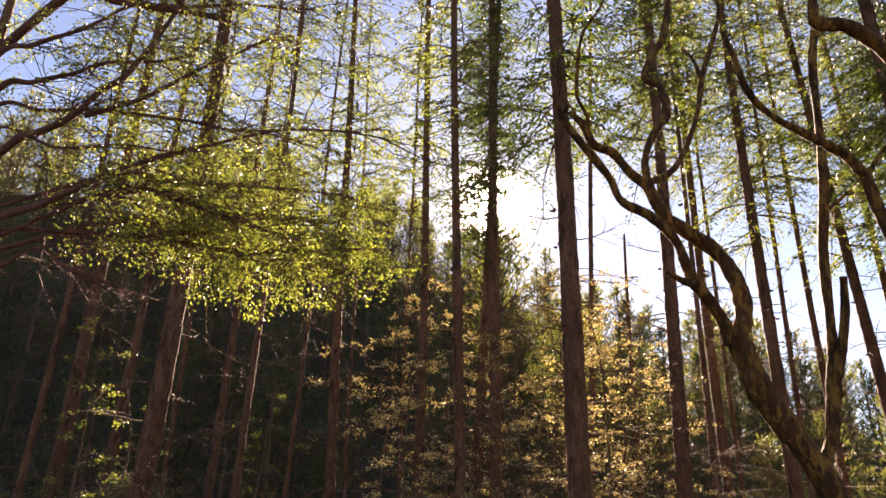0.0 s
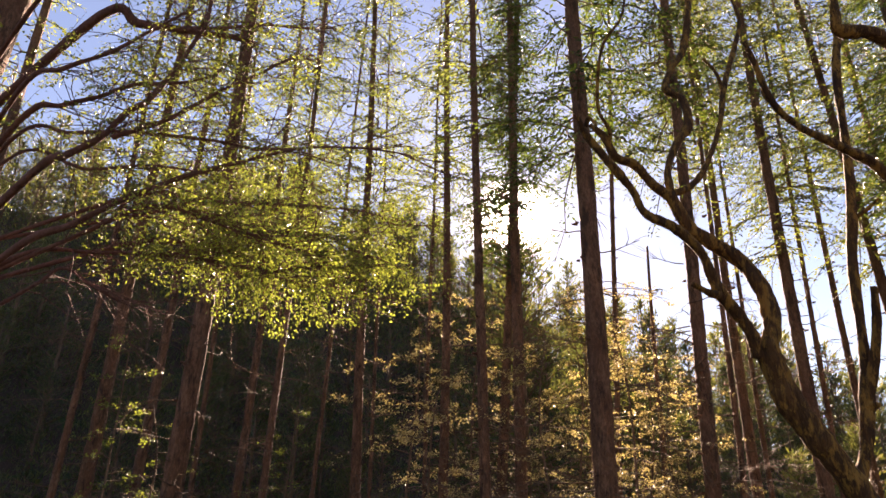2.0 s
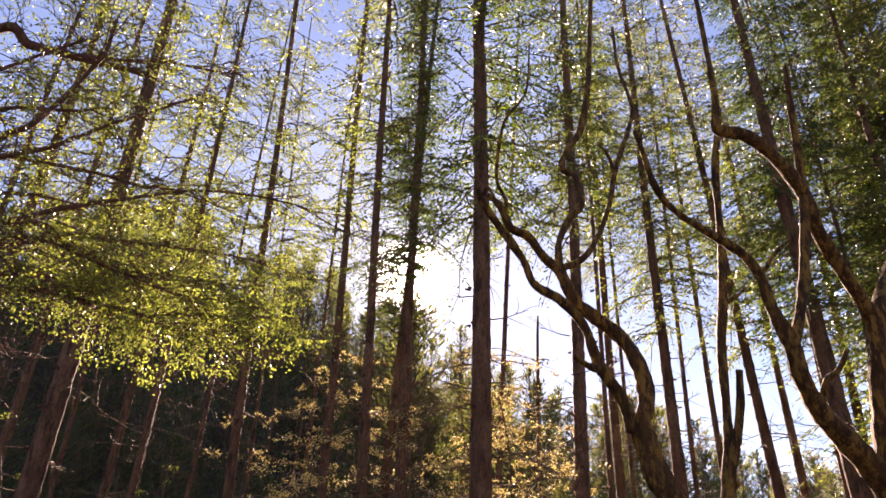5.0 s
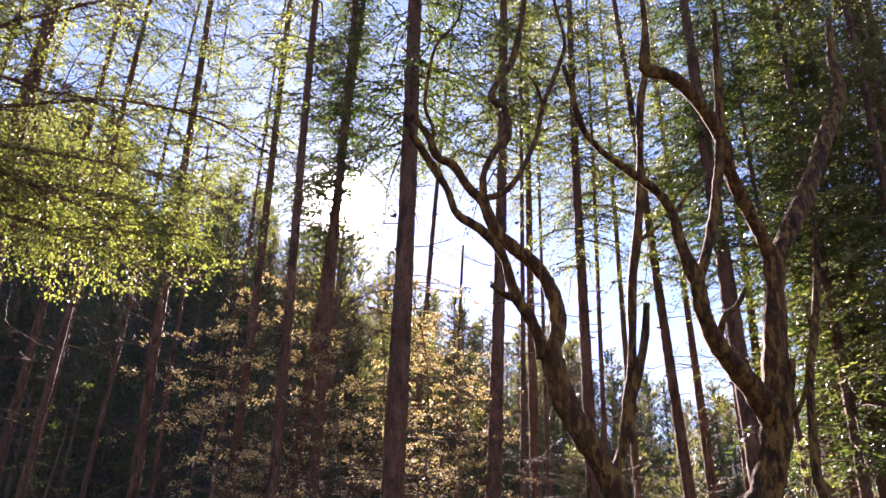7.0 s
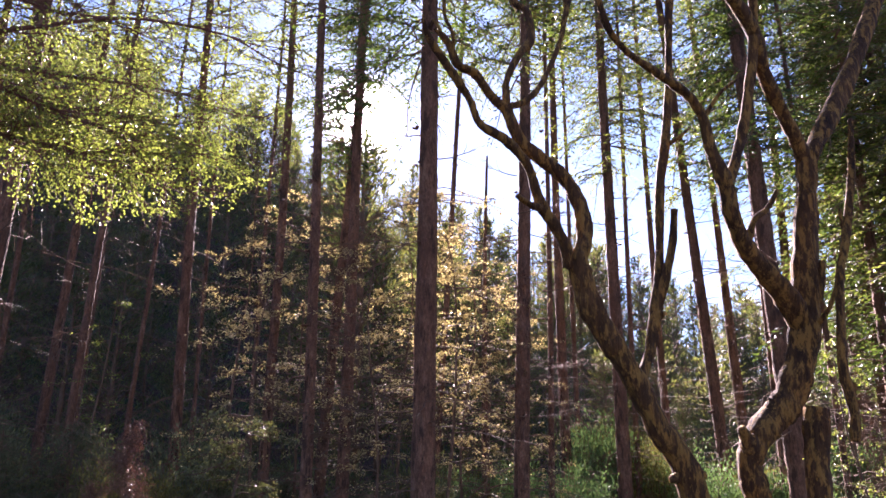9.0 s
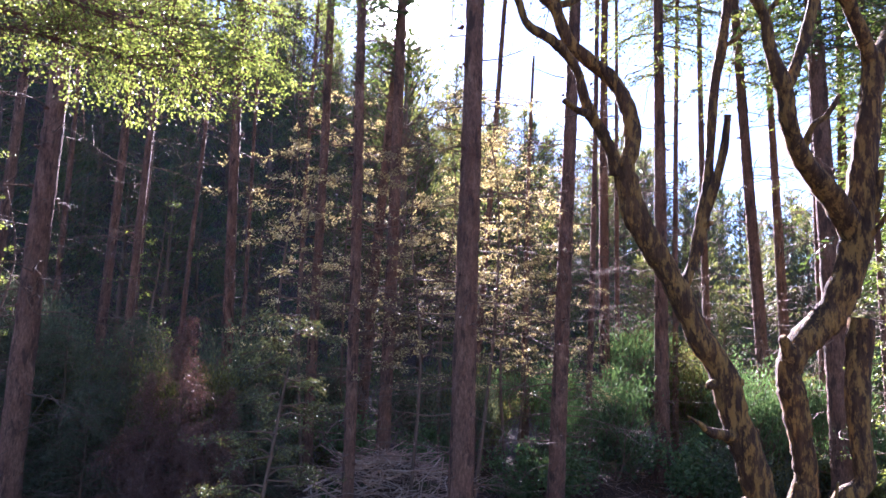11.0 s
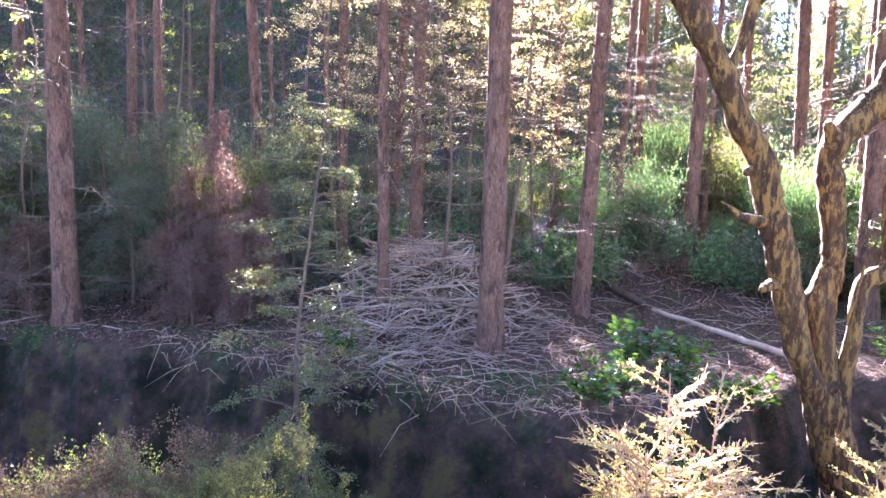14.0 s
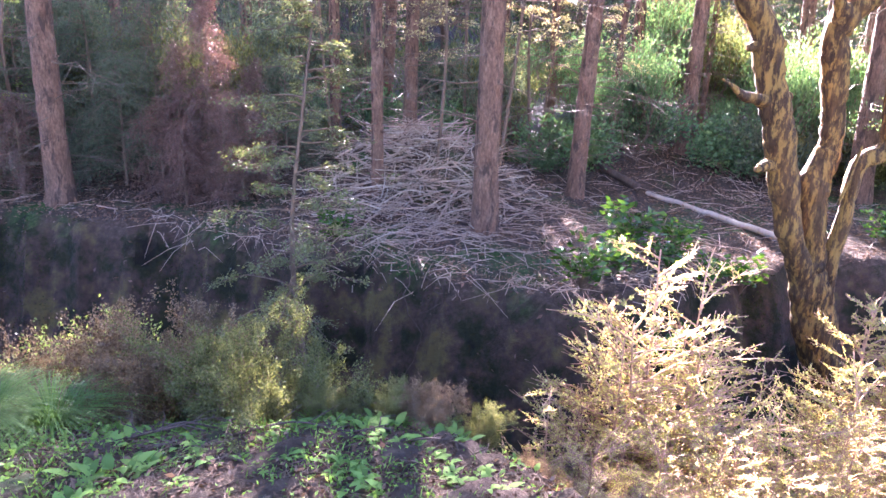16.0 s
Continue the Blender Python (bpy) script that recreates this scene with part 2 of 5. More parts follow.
# ---- mesh tools ----
class Builder:
    """Gathers four-sided faces and makes one mesh of them."""

    def __init__(self):
        self.v, self.f, self.n = [], [], 0

    def add(self, verts, faces):
        self.v.append(np.asarray(verts, dtype=np.float32))
        self.f.append(np.asarray(faces, dtype=np.int32) + self.n)
        self.n += len(verts)

    def tube(self, points, radii, sides=6, rough=0.0, rng=None, cap=True, lobe=0.0):
        p = np.asarray(points, dtype=float)
        k = len(p)
        way = np.gradient(p, axis=0)
        way /= np.linalg.norm(way, axis=1)[:, None] + 1e-9
        up = np.array([0.0, 0.0, 1.0]) if abs(way[0][2]) < 0.9 else np.array([1.0, 0.0, 0.0])
        rings = []
        a = np.linspace(0, 2 * math.pi, sides, endpoint=False)
        for i in range(k):
            s = np.cross(way[i], up)
            s /= np.linalg.norm(s) + 1e-9
            up = np.cross(s, way[i])
            r = np.full(sides, radii[i])
            if rough and rng is not None:
                r = r * (1 + rough * rng.uniform(-1, 1, sides))
            if lobe:
                r = r * (1 + lobe * np.sin(2 * a + 0.21 * i + k) + 0.7 * lobe * np.sin(3 * a - 0.13 * i) + 0.5 * lobe * np.sin(5 * a + 0.08 * i + 2))
            rings.append(p[i] + np.outer(np.cos(a) * r, s) + np.outer(np.sin(a) * r, up))
        v = np.concatenate(rings)
        i, j = np.meshgrid(np.arange(k - 1), np.arange(sides), indexing="ij")
        i, j = i.ravel(), j.ravel()
        q = np.stack([i * sides + j, i * sides + (j + 1) % sides, (i + 1) * sides + (j + 1) % sides, (i + 1) * sides + j], 1)
        if cap and sides % 2 == 0:
            top = (k - 1) * sides
            extra = [[top, top + m, top + m + 1, top + m + 2] for m in range(1, sides - 2, 2)]
            extra += [[0, m + 2, m + 1, m] for m in range(1, sides - 2, 2)]
            q = np.concatenate([q, np.array(extra, dtype=int)])
        self.add(v, q)

    def leaves(self, p, way, length, width, rng, fold=0.0):
        """One diamond a leaf, from its stalk along its way."""
        p, way = np.asarray(p, dtype=float), np.asarray(way, dtype=float)
        n = len(p)
        if not n:
            return
        way = way / (np.linalg.norm(way, axis=1)[:, None] + 1e-9)
        side = np.cross(way, rng.normal(size=(n, 3)))
        side /= np.linalg.norm(side, axis=1)[:, None] + 1e-9
        length = (np.asarray(length) * rng.uniform(0.65, 1.25, n))[:, None]
        width = (np.asarray(width) * rng.uniform(0.7, 1.2, n))[:, None]
        lift = np.cross(side, way) * width * fold
        v = np.stack([p, p + way * length * 0.45 + side * width * 0.5 + lift, p + way * length, p + way * length * 0.45 - side * width * 0.5 + lift], 1).reshape(-1, 3)
        self.add(v, np.arange(4 * n).reshape(n, 4))

    def mesh(self, name, material, smooth=False):
        me = bpy.data.meshes.new(name)
        v, f = np.concatenate(self.v), np.concatenate(self.f)
        me.vertices.add(len(v))
        me.vertices.foreach_set("co", v.ravel())
        me.loops.add(f.size)
        me.loops.foreach_set("vertex_index", f.ravel())
        me.polygons.add(len(f))
        me.polygons.foreach_set("loop_start", np.arange(0, f.size, 4, dtype=np.int32))
        me.update(calc_edges=True)
        me.validate()
        me.materials.append(material)
        if smooth:
            me.polygons.foreach_set("use_smooth", np.ones(len(me.polygons), dtype=bool))
        return me


def part(name, builder, material, parent, label="", smooth=False, kind=""):
    """One mesh object under a thing or a part."""
    me = builder if isinstance(builder, bpy.types.Mesh) else builder.mesh(name, material, smooth)
    ob = new(name, me)
    ob.parent = parent
    return tagged(ob, label=label, kind=kind)


def empty(name, x, y, z, label, category, group="", turn=0.0, size=1.0):
    ob = new(name)
    ob.empty_display_size = 0.1
    ob.matrix_basis = pose(x, y, z, 0, 0, turn) @ Matrix.Diagonal((size, size, size, 1))
    return tagged(ob, label, category, group)


def curve_points(points, steps=4, wobble=0.0, rng=None):
    """A smooth way through control points, with a little wobble."""
    p = np.asarray(points, dtype=float)
    if len(p) < 3:
        t = np.linspace(0, 1, steps * 2)[:, None]
        out = p[0] * (1 - t) + p[-1] * t
    else:
        q = np.vstack([2 * p[0] - p[1], p, 2 * p[-1] - p[-2]])
        out = []
        for i in range(1, len(q) - 2):
            for u in np.linspace(0, 1, steps, endpoint=False):
                a, b, c, d = q[i - 1], q[i], q[i + 1], q[i + 2]
                out.append(0.5 * (2 * b + (c - a) * u + (2 * a - 5 * b + 4 * c - d) * u * u + (3 * b - a - 3 * c + d) * u ** 3))
        out = np.array(out + [p[-1]])
    if wobble and rng is not None:
        out[1:-1] += rng.normal(size=(len(out) - 2, 3)) * wobble
    return out


def grow(wood, tips, start, way, length, radius, depth, rng, spread=0.7, rise=0.15, kids=3, bend=0.25, sides=4, shrink=0.62):
    """A branching twig. tips gathers places and ways for leaves."""
    steps = 4 if depth else 3
    p, w = np.array(start, dtype=float), np.array(way, dtype=float)
    pts = [p.copy()]
    for _ in range(steps):
        w = w + rng.normal(size=3) * bend * 0.5 + np.array([0, 0, rise * 0.3])
        w /= np.linalg.norm(w)
        p = p + w * length / steps
        pts.append(p.copy())
    pts = np.array(pts)
    end = radius * (0.45 if depth else 0.25)
    wood.tube(pts, np.linspace(radius, end, steps + 1), sides if depth else 3, cap=False)
    if depth == 0:
        for u in (0.3, 0.5, 0.7, 0.85, 1.0):
            i = min(int(u * steps), steps - 1)
            tips.append((pts[i] + (pts[i + 1] - pts[i]) * (u * steps - i), w))
        return
    for c in range(kids):
        u = 0.35 + 0.65 * (c + rng.uniform(0, 0.9)) / kids
        i = min(int(u * steps), steps - 1)
        at = pts[i] + (pts[i + 1] - pts[i]) * (u * steps - i)
        out = rng.normal(size=3)
        out -= w * out.dot(w)
        out /= np.linalg.norm(out)
        grow(wood, tips, at, w + out * spread, length * shrink * rng.uniform(0.75, 1.2), radius * 0.6, depth - 1, rng, spread, rise, kids, bend, sides, shrink)
    for u in (0.45, 0.7, 1.0):
        i = min(int(u * steps), steps - 1)
        tips.append((pts[i] + (pts[i + 1] - pts[i]) * (u * steps - i), w))


def leafy(tips, per_tip, rng, scatter=0.05, way_noise=0.9, droop=0.0):
    p = np.repeat(np.array([t[0] for t in tips]), per_tip, axis=0)
    w = np.repeat(np.array([t[1] for t in tips]), per_tip, axis=0)
    p = p + rng.normal(size=p.shape) * scatter
    w = w + rng.normal(size=w.shape) * way_noise
    w[:, 2] -= droop
    return p, w


# ---- ground ----
def smooth01(t):
    t = np.clip(t, 0, 1)
    return t * t * (3 - 2 * t)


def far_edge(x):
    """Where the far bank of the gully begins, by its place across."""
    return np.interp(x, [-9, -4, -2.2, 0.1, 1.0, 2.0, 3.0, 4.0, 5.0, 6.0, 10.0], [9.4, 9.0, 8.6, 7.4, 6.5, 6.15, 6.3, 6.9, 7.2, 7.2, 6.6])


def near_edge(x):
    return np.interp(x, [-9, -2, 0, 0.5, 0.95, 1.5, 9], [2.95, 2.95, 2.9, 2.75, 2.15, 1.7, 1.6])


def ripple(x, y):
    return 0.5 * np.sin(1.3 * x + 0.7 * y) + 0.3 * np.sin(2.9 * x - 2.1 * y + 1) + 0.2 * np.sin(5.3 * x + 4.7 * y + 2)


def height(x, y):
    x, y = np.asarray(x, dtype=float), np.asarray(y, dtype=float)
    near = -0.03 * np.maximum(y, -3) - 0.10 * np.maximum(y - 1.2, 0) + 0.03 * ripple(x, y)
    fe, ne = far_edge(x) + 0.14 * ripple(2 * x, 0 * y) + 0.10 * ripple(7 * x, 0 * y + 3), near_edge(x) + 0.06 * ripple(3 * x, 0 * y)
    bed = -2.45 + 0.10 * ripple(x, y)
    az = np.degrees(np.arctan2(x, np.maximum(y, 0.1)))
    r = np.hypot(x, y)
    top = np.interp(az, [-60, -35, -15, -4, 6, 15, 21, 30, 38, 60], [26, 33, 34, 29.5, 23.5, 17.0, 13.0, 8.0, 4.0, 1.0])
    far = -0.85 + 0.05 * ripple(x, y) + 0.7 * np.exp(-((x - 1.0) / 1.3) ** 2 - ((y - 10.5) / 1.1) ** 2) + smooth01((y - 9.8) / 2.5) * 0.4
    far = far + top * smooth01((r - 13.0) / 67.0) ** 1.3 + 0.25 * smooth01((r - 14) / 6) * ripple(0.5 * x, 0.5 * y)
    low = np.where(y < (fe + ne) / 2, near + (bed - near) * smooth01((y - ne) / 2.0), bed + (far - bed) * smooth01((y - fe + 0.85) / 0.85))
    # level again far away
    return low * (1 - smooth01((r - 95) / 200)) + (-1.0) * smooth01((r - 95) / 200)


def make_ground():
    ax = np.concatenate([-np.geomspace(900, 9, 26), np.arange(-8.8, 9, 0.11), np.geomspace(9, 900, 26)])
    ay = np.concatenate([-np.geomspace(900, 4, 20), np.arange(-3.5, 12.5, 0.10), np.geomspace(12.6, 900, 44)])
    x, y = np.meshgrid(ax, ay)
    fine = np.exp(-((x / 9) ** 4)) * (y > -3) * (y < 13)
    rng = np.random.default_rng(5)
    z = height(x, y) + fine * rng.normal(size=x.shape) * 0.018
    v = np.stack([x, y, z], -1).reshape(-1, 3)
    k = len(ax)
    i, j = np.meshgrid(np.arange(len(ay) - 1), np.arange(k - 1), indexing="ij")
    i, j = i.ravel(), j.ravel()
    b = Builder()
    b.add(v, np.stack([i * k + j, i * k + j + 1, (i + 1) * k + j + 1, (i + 1) * k + j], 1))
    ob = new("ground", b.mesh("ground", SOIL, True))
    tagged(ob, "brown forest soil with litter, cut by a mossy gully with shade-darkened banks", "ground", kind="structure")


make_ground()


# ---- tall plantation pines ----
def pine_crown(rng, low, top, reach, step, dense):
    """Drooping branches with flat sprays: side twigs set with short needles in two rows."""
    wood, green = Builder(), Builder()
    up = np.array([0, 0, 1.0])
    pl, wl = [], []
    z = low
    while z < top:
        u = (z - low) / (top - low)
        for _ in range(rng.integers(2, 5)):
            a = rng.uniform(0, 2 * math.pi)
            ln = reach * (1 - 0.8 * u) * (0.6 + 0.4 * min(1.0, u * 6 + 0.3)) * rng.uniform(0.5, 1.15)
            out = np.array([math.cos(a), math.sin(a), 0])
            side = np.cross(out, up)
            t = np.linspace(0, 1, 6)
            sag, tip = rng.uniform(0.3, 0.75), rng.uniform(0.0, 0.35)
            pts = np.outer(t * ln, out) + np.outer(ln * (tip * t - sag * t * t), up) + [0, 0, z]
            pts[1:] += rng.normal(size=(5, 3)) * 0.03
            wood.tube(pts, np.linspace(0.015, 0.004, 6), 4, cap=False)
            for s in np.arange(0.14, 1.0, 0.11 / max(ln, 0.4)):
                if rng.uniform() > dense:
                    continue
                k = min(int(s * 5), 4)
                at = pts[k] + (pts[k + 1] - pts[k]) * (s * 5 - k)
                for hand in (-1, 1):
                    w = out * 0.75 + side * hand * rng.uniform(0.6, 1.0) - up * rng.uniform(0.25, 0.8)
                    w /= np.linalg.norm(w)
                    tl = (0.12 + 0.30 * (1.05 - s)) * rng.uniform(0.5, 1.2) * min(1.0, ln)
                    m = max(2, int(tl / 0.045))
                    f = (np.arange(m) + rng.uniform(0, 0.6, m)) / m
                    pl.append(at + np.outer(f * tl, w) + rng.normal(size=(m, 3)) * 0.008)
                    flip = np.where(np.arange(m) % 2, 1.0, -1.0)
                    wl.append(w + np.outer(flip * 0.75, np.cross(w, up)) + rng.normal(size=(m, 3)) * 0.22)
        z += rng.uniform(0.6, 1.4) * step
    green.leaves(np.concatenate(pl), np.concatenate(wl), 0.10, 0.030, rng)
    return wood, green


def dead_twigs(rng, low, top, count, reach):
    wood = Builder()
    for _ in range(count):
        z, a = rng.uniform(low, top), rng.uniform(0, 2 * math.pi)
        grow(wood, [], (0, 0, z), (math.cos(a), math.sin(a), rng.uniform(-0.25, 0.25)), reach * rng.uniform(0.4, 1.2), 0.010, 1, rng, 0.8, -0.1, 3, 0.3, 4)
    return wood


def pine_trunk(rng, tall, foot, lean):
    b = Builder()
    z = np.concatenate([[-0.4, 0.0, 0.15, 0.4], np.arange(0.75, tall * 0.5, 0.125), np.arange(tall * 0.5, tall, 0.5)])
    r = foot * (1 - 0.75 * np.clip(z, 0, None) / tall) * (1 + 0.28 * np.exp(-np.clip(z, 0, None) / 0.25))
    bow = np.outer(np.sin(z / tall * 3.1) * 0.08 * rng.uniform(-1, 1), [1, 0, 0]) + np.outer(np.sin(z * 0.6 + rng.uniform(0, 6)) * 0.02, [0.7, 0.7, 0])
    r = r * (1 + 0.05 * np.sin(z * 12.6 + rng.uniform(0, 6)) ** 8)
    pts = np.outer(z, [lean[0], lean[1], 1.0]) + bow
    b.tube(pts, r, 10, 0.06, rng)
    # knots where old whorls broke off
    for k in np.arange(0.8, tall * 0.6, 0.5):
        for _ in range(3):
            a = rng.uniform(0, 2 * math.pi)
            q = np.array([lean[0] * k, lean[1] * k, k])
            rr = foot * (1 - 0.75 * k / tall)
            o = np.array([math.cos(a), math.sin(a), 0.1])
            b.tube([q + o * rr * 0.7, q + o * (rr + rng.uniform(0.01, 0.05))], [0.022, 0.012], 4)
    return b


# lowest branch, reach, step between whorls, fullness, needles
CROWN_KINDS = [
    (7.2, 1.8, 0.34, 0.75, LARCH), (8.6, 1.8, 0.34, 0.75, LARCH), (9.3, 2.0, 0.26, 0.95, NEEDLE), (7.2, 2.0, 0.24, 0.95, OLIVE_NEEDLE),
    (8.2, 2.0, 0.26, 0.95, OLIVE_NEEDLE), (3.9, 2.7, 0.24, 0.95, NEEDLE), (5.2, 2.6, 0.24, 0.95, OLIVE_NEEDLE), (7.2, 1.25, 0.14, 1.0, NEEDLE),
    (10.5, 1.9, 0.30, 0.8, LARCH), (11.0, 2.0, 0.28, 0.95, OLIVE_NEEDLE), (7.4, 2.4, 0.24, 0.95, NEEDLE),
]
CROWNS = []
for s, (low, reach, step, dense, needles) in enumerate(CROWN_KINDS):
    w_, l_ = pine_crown(np.random.default_rng(40 + s), low, 19.0, reach, step, dense)
    CROWNS.append((w_.mesh("crown_branchwork", TWIG), l_.mesh("crown", needles)))
DEADS = [dead_twigs(np.random.default_rng(60 + s), 0.9, 7.0, 34, 0.85).mesh("deadwood", TWIG) for s in range(4)]


def pine(x, y, foot, lean, seed, label, crown=0, tall=20.0, bare=False, broken=False):
    rng = np.random.default_rng(seed)
    z = float(height(x, y))
    root = empty("pine_tree", x, y, z, label, "tree", "tall pines")
    part("trunk", pine_trunk(rng, tall, foot, lean), PINE_BARK, root, smooth=True)
    turn = Matrix.Rotation(rng.uniform(0, 6.28), 4, "Z")
    shear = Matrix(((1, 0, lean[0], 0), (0, 1, lean[1], 0), (0, 0, 1, 0), (0, 0, 0, 1)))
    if not broken:
        wood, green = CROWNS[crown]
        for name, me in (("crown_branchwork", wood), ("crown", green)):
            ob = part(name, me, None, root, kind="stuff")
            ob.matrix_basis = shear @ turn
    ob = part("deadwood", DEADS[seed % 4], None, root, "thin dead grey-brown side branches", kind="stuff")
    ob.matrix_basis = shear @ turn if not broken else turn @ Matrix.Diagonal((1, 1, 0.6, 1))
    if foot > 0.08 and py_near(y):
        ob = part("deadwood", DEADS[(seed + 1) % 4], None, root, "thin dead grey-brown side branches", kind="stuff")
        ob.matrix_basis = shear @ Matrix.Rotation(rng.uniform(0, 6.28), 4, "Z") @ Matrix.Diagonal((1.3, 1.3, 0.55, 1))
    return root


def py_near(y):
    return 7.5 < y < 12.6


# x, y, foot radius, lean per metre, crown
TALL = [
    (-3.73, 9.5, 0.152, (0.005, 0.0), 0), (-3.28, 12.0, 0.068, (0.017, 0.0), 1), (-6.37, 11.5, 0.068, (0.025, 0.0), 1), (-1.78, 13.0, 0.105, (-0.022, 0.0), 0),
    (-0.31, 12.0, 0.092, (-0.011, 0.0), 1), (0.31, 9.4, 0.082, (-0.022, 0.0), 1), (0.84, 11.4, 0.108, (-0.005, 0.0), 7),
    (0.53, 13.5, 0.11, (0.047, 0.0), 7), (1.53, 8.1, 0.148, (-0.010, 0.0), 10), (2.88, 15.0, 0.075, (0.055, 0.0), 8),
    (3.18, 10.0, 0.12, (0.020, 0.0), 4), (5.41, 14.0, 0.112, (0.003, 0.0), 9), (5.70, 12.0, 0.128, (0.005, 0.0), 3),
    (8.72, 16.0, 0.098, (-0.005, 0.0), 9), (8.02, 12.5, 0.125, (-0.062, 0.0), 3), (11.47, 17.0, 0.09, (-0.041, 0.0), 9),
    (7.62, 10.0, 0.178, (-0.023, 0.0), 10), (10.72, 11.0, 0.125, (-0.004, 0.0), 5),
]
for n, (px_, py_, foot, lean, crown) in enumerate(TALL):
    pine(px_, py_, foot, lean, 100 + n, "tall slender pine with reddish-brown bark and bare lower trunk", crown)
# thin far trees whose light crowns fill the gaps
for n, (px_, py_, foot, lean, crown) in enumerate(((-3.3, 16.0, 0.06, (0.03, 0.0), 8), (-6.0, 16.5, 0.07, (0.0, 0.0), 8), (-0.9, 17.5, 0.06, (0.01, 0.0), 8), (-2.3, 18.5, 0.06, (-0.01, 0.0), 8), (6.9, 17.0, 0.07, (0.0, 0.0), 9), (-4.9, 18.5, 0.06, (0.01, 0.0), 8))):
    pine(px_, py_, foot, lean, 160 + n, "thin pale pine deep in the wood", crown, 21.0)
for n, (px_, py_, foot, lean, crown) in enumerate(((8.75, 10.4, 0.06, (-0.02, 0.0), 10), (9.2, 12.6, 0.08, (-0.01, 0.0), 10), (6.6, 13.4, 0.06, (0.02, 0.0), 2), (4.2, 11.6, 0.055, (0.01, 0.0), 2))):
    pine(px_, py_, foot, lean, 180 + n, "thin dark-crowned pine among the taller ones", crown)
pine(3.79, 14.0, 0.088, (0.008, 0.0), 150, "dead broken-off pine pole with bare stubs", 0, 8.35, broken=True)
# the denser stand on the slope to the right, and a few behind
RIGHT = [(9.4, 10.0, 0.11), (9.2, 8.4, 0.10), (10.6, 11.4, 0.14), (11.8, 13.6, 0.13), (12.6, 11.0, 0.14), (10.2, 9.0, 0.10), (13.5, 15.5, 0.15), (15.0, 13.0, 0.15), (10.9, 14.3, 0.13), (11.4, 9.4, 0.14), (13.4, 13.2, 0.13), (12.0, 12.2, 0.12), (14.8, 16.6, 0.14), (10.4, 10.4, 0.11), (11.0, 16.4, 0.12), (-6.3, 12.2, 0.14), (-6.9, 15.5, 0.13), (-5.2, 17.0, 0.12), (-9.0, 11.5, 0.15)]
for n, (px_, py_, foot) in enumerate(RIGHT):
    g = np.random.default_rng(200 + n)
    pine(px_, py_, foot, (g.uniform(-0.03, 0.02), 0.0), 200 + n, "slender pine of the dark stand, bark lit at its edge", 1 if px_ < 0 else 9 if px_ < 0.8 * py_ else (5, 6, 5, 6)[n % 4])


# ---- young pines on the hill ----
def hill_pine_meshes(seed, near=True, fine=False):
    rng = np.random.default_rng(seed)
    wood, green = Builder(), Builder()
    tall = 6.0
    wood.tube([(0, 0, -0.3), (0, 0, 2), (0.03, 0, 4), (0, 0.02, tall)], [0.10, 0.08, 0.05, 0.012], 6)
    pl, wl = [], []
    z = 0.5
    while z < tall - 0.1:
        u = z / tall
        for _ in range(5):
            a = rng.uniform(0, 6.28)
            ln = 1.5 * (1 - u) ** 0.75 * rng.uniform(0.6, 1.1) + 0.12
            out = np.array([math.cos(a), math.sin(a), 0.45 + 0.5 * u])
            end = np.array([0, 0, z]) + out * ln
            wood.tube([(0, 0, z), tuple(end)], [0.018, 0.005], 3, cap=False)
            n = 26 if fine else 17 if near else 7
            s = rng.uniform(0.25, 1.05, n)[:, None]
            pl.append(np.array([0, 0, z]) + out * ln * s + rng.normal(size=(n, 3)) * 0.07)
            wl.append(np.tile(out, (n, 1)) * 0.8 + rng.normal(size=(n, 3)) * 0.45 + [0, 0, 0.35])
        z += rng.uniform(0.16, 0.26)
    n = 24
    pl.append(np.stack([np.zeros(n), np.zeros(n), rng.uniform(tall - 0.8, tall, n)], 1))
    wl.append(np.array([0, 0, 1.0]) + rng.normal(size=(n, 3)) * 0.3)
    green.leaves(np.concatenate(pl), np.concatenate(wl), 0.13 if fine else 0.19 if near else 0.30, 0.032 if fine else 0.036 if near else 0.06, rng)
    return wood.mesh("stem", TWIG), green.mesh("foliage", HILL_NEEDLE)


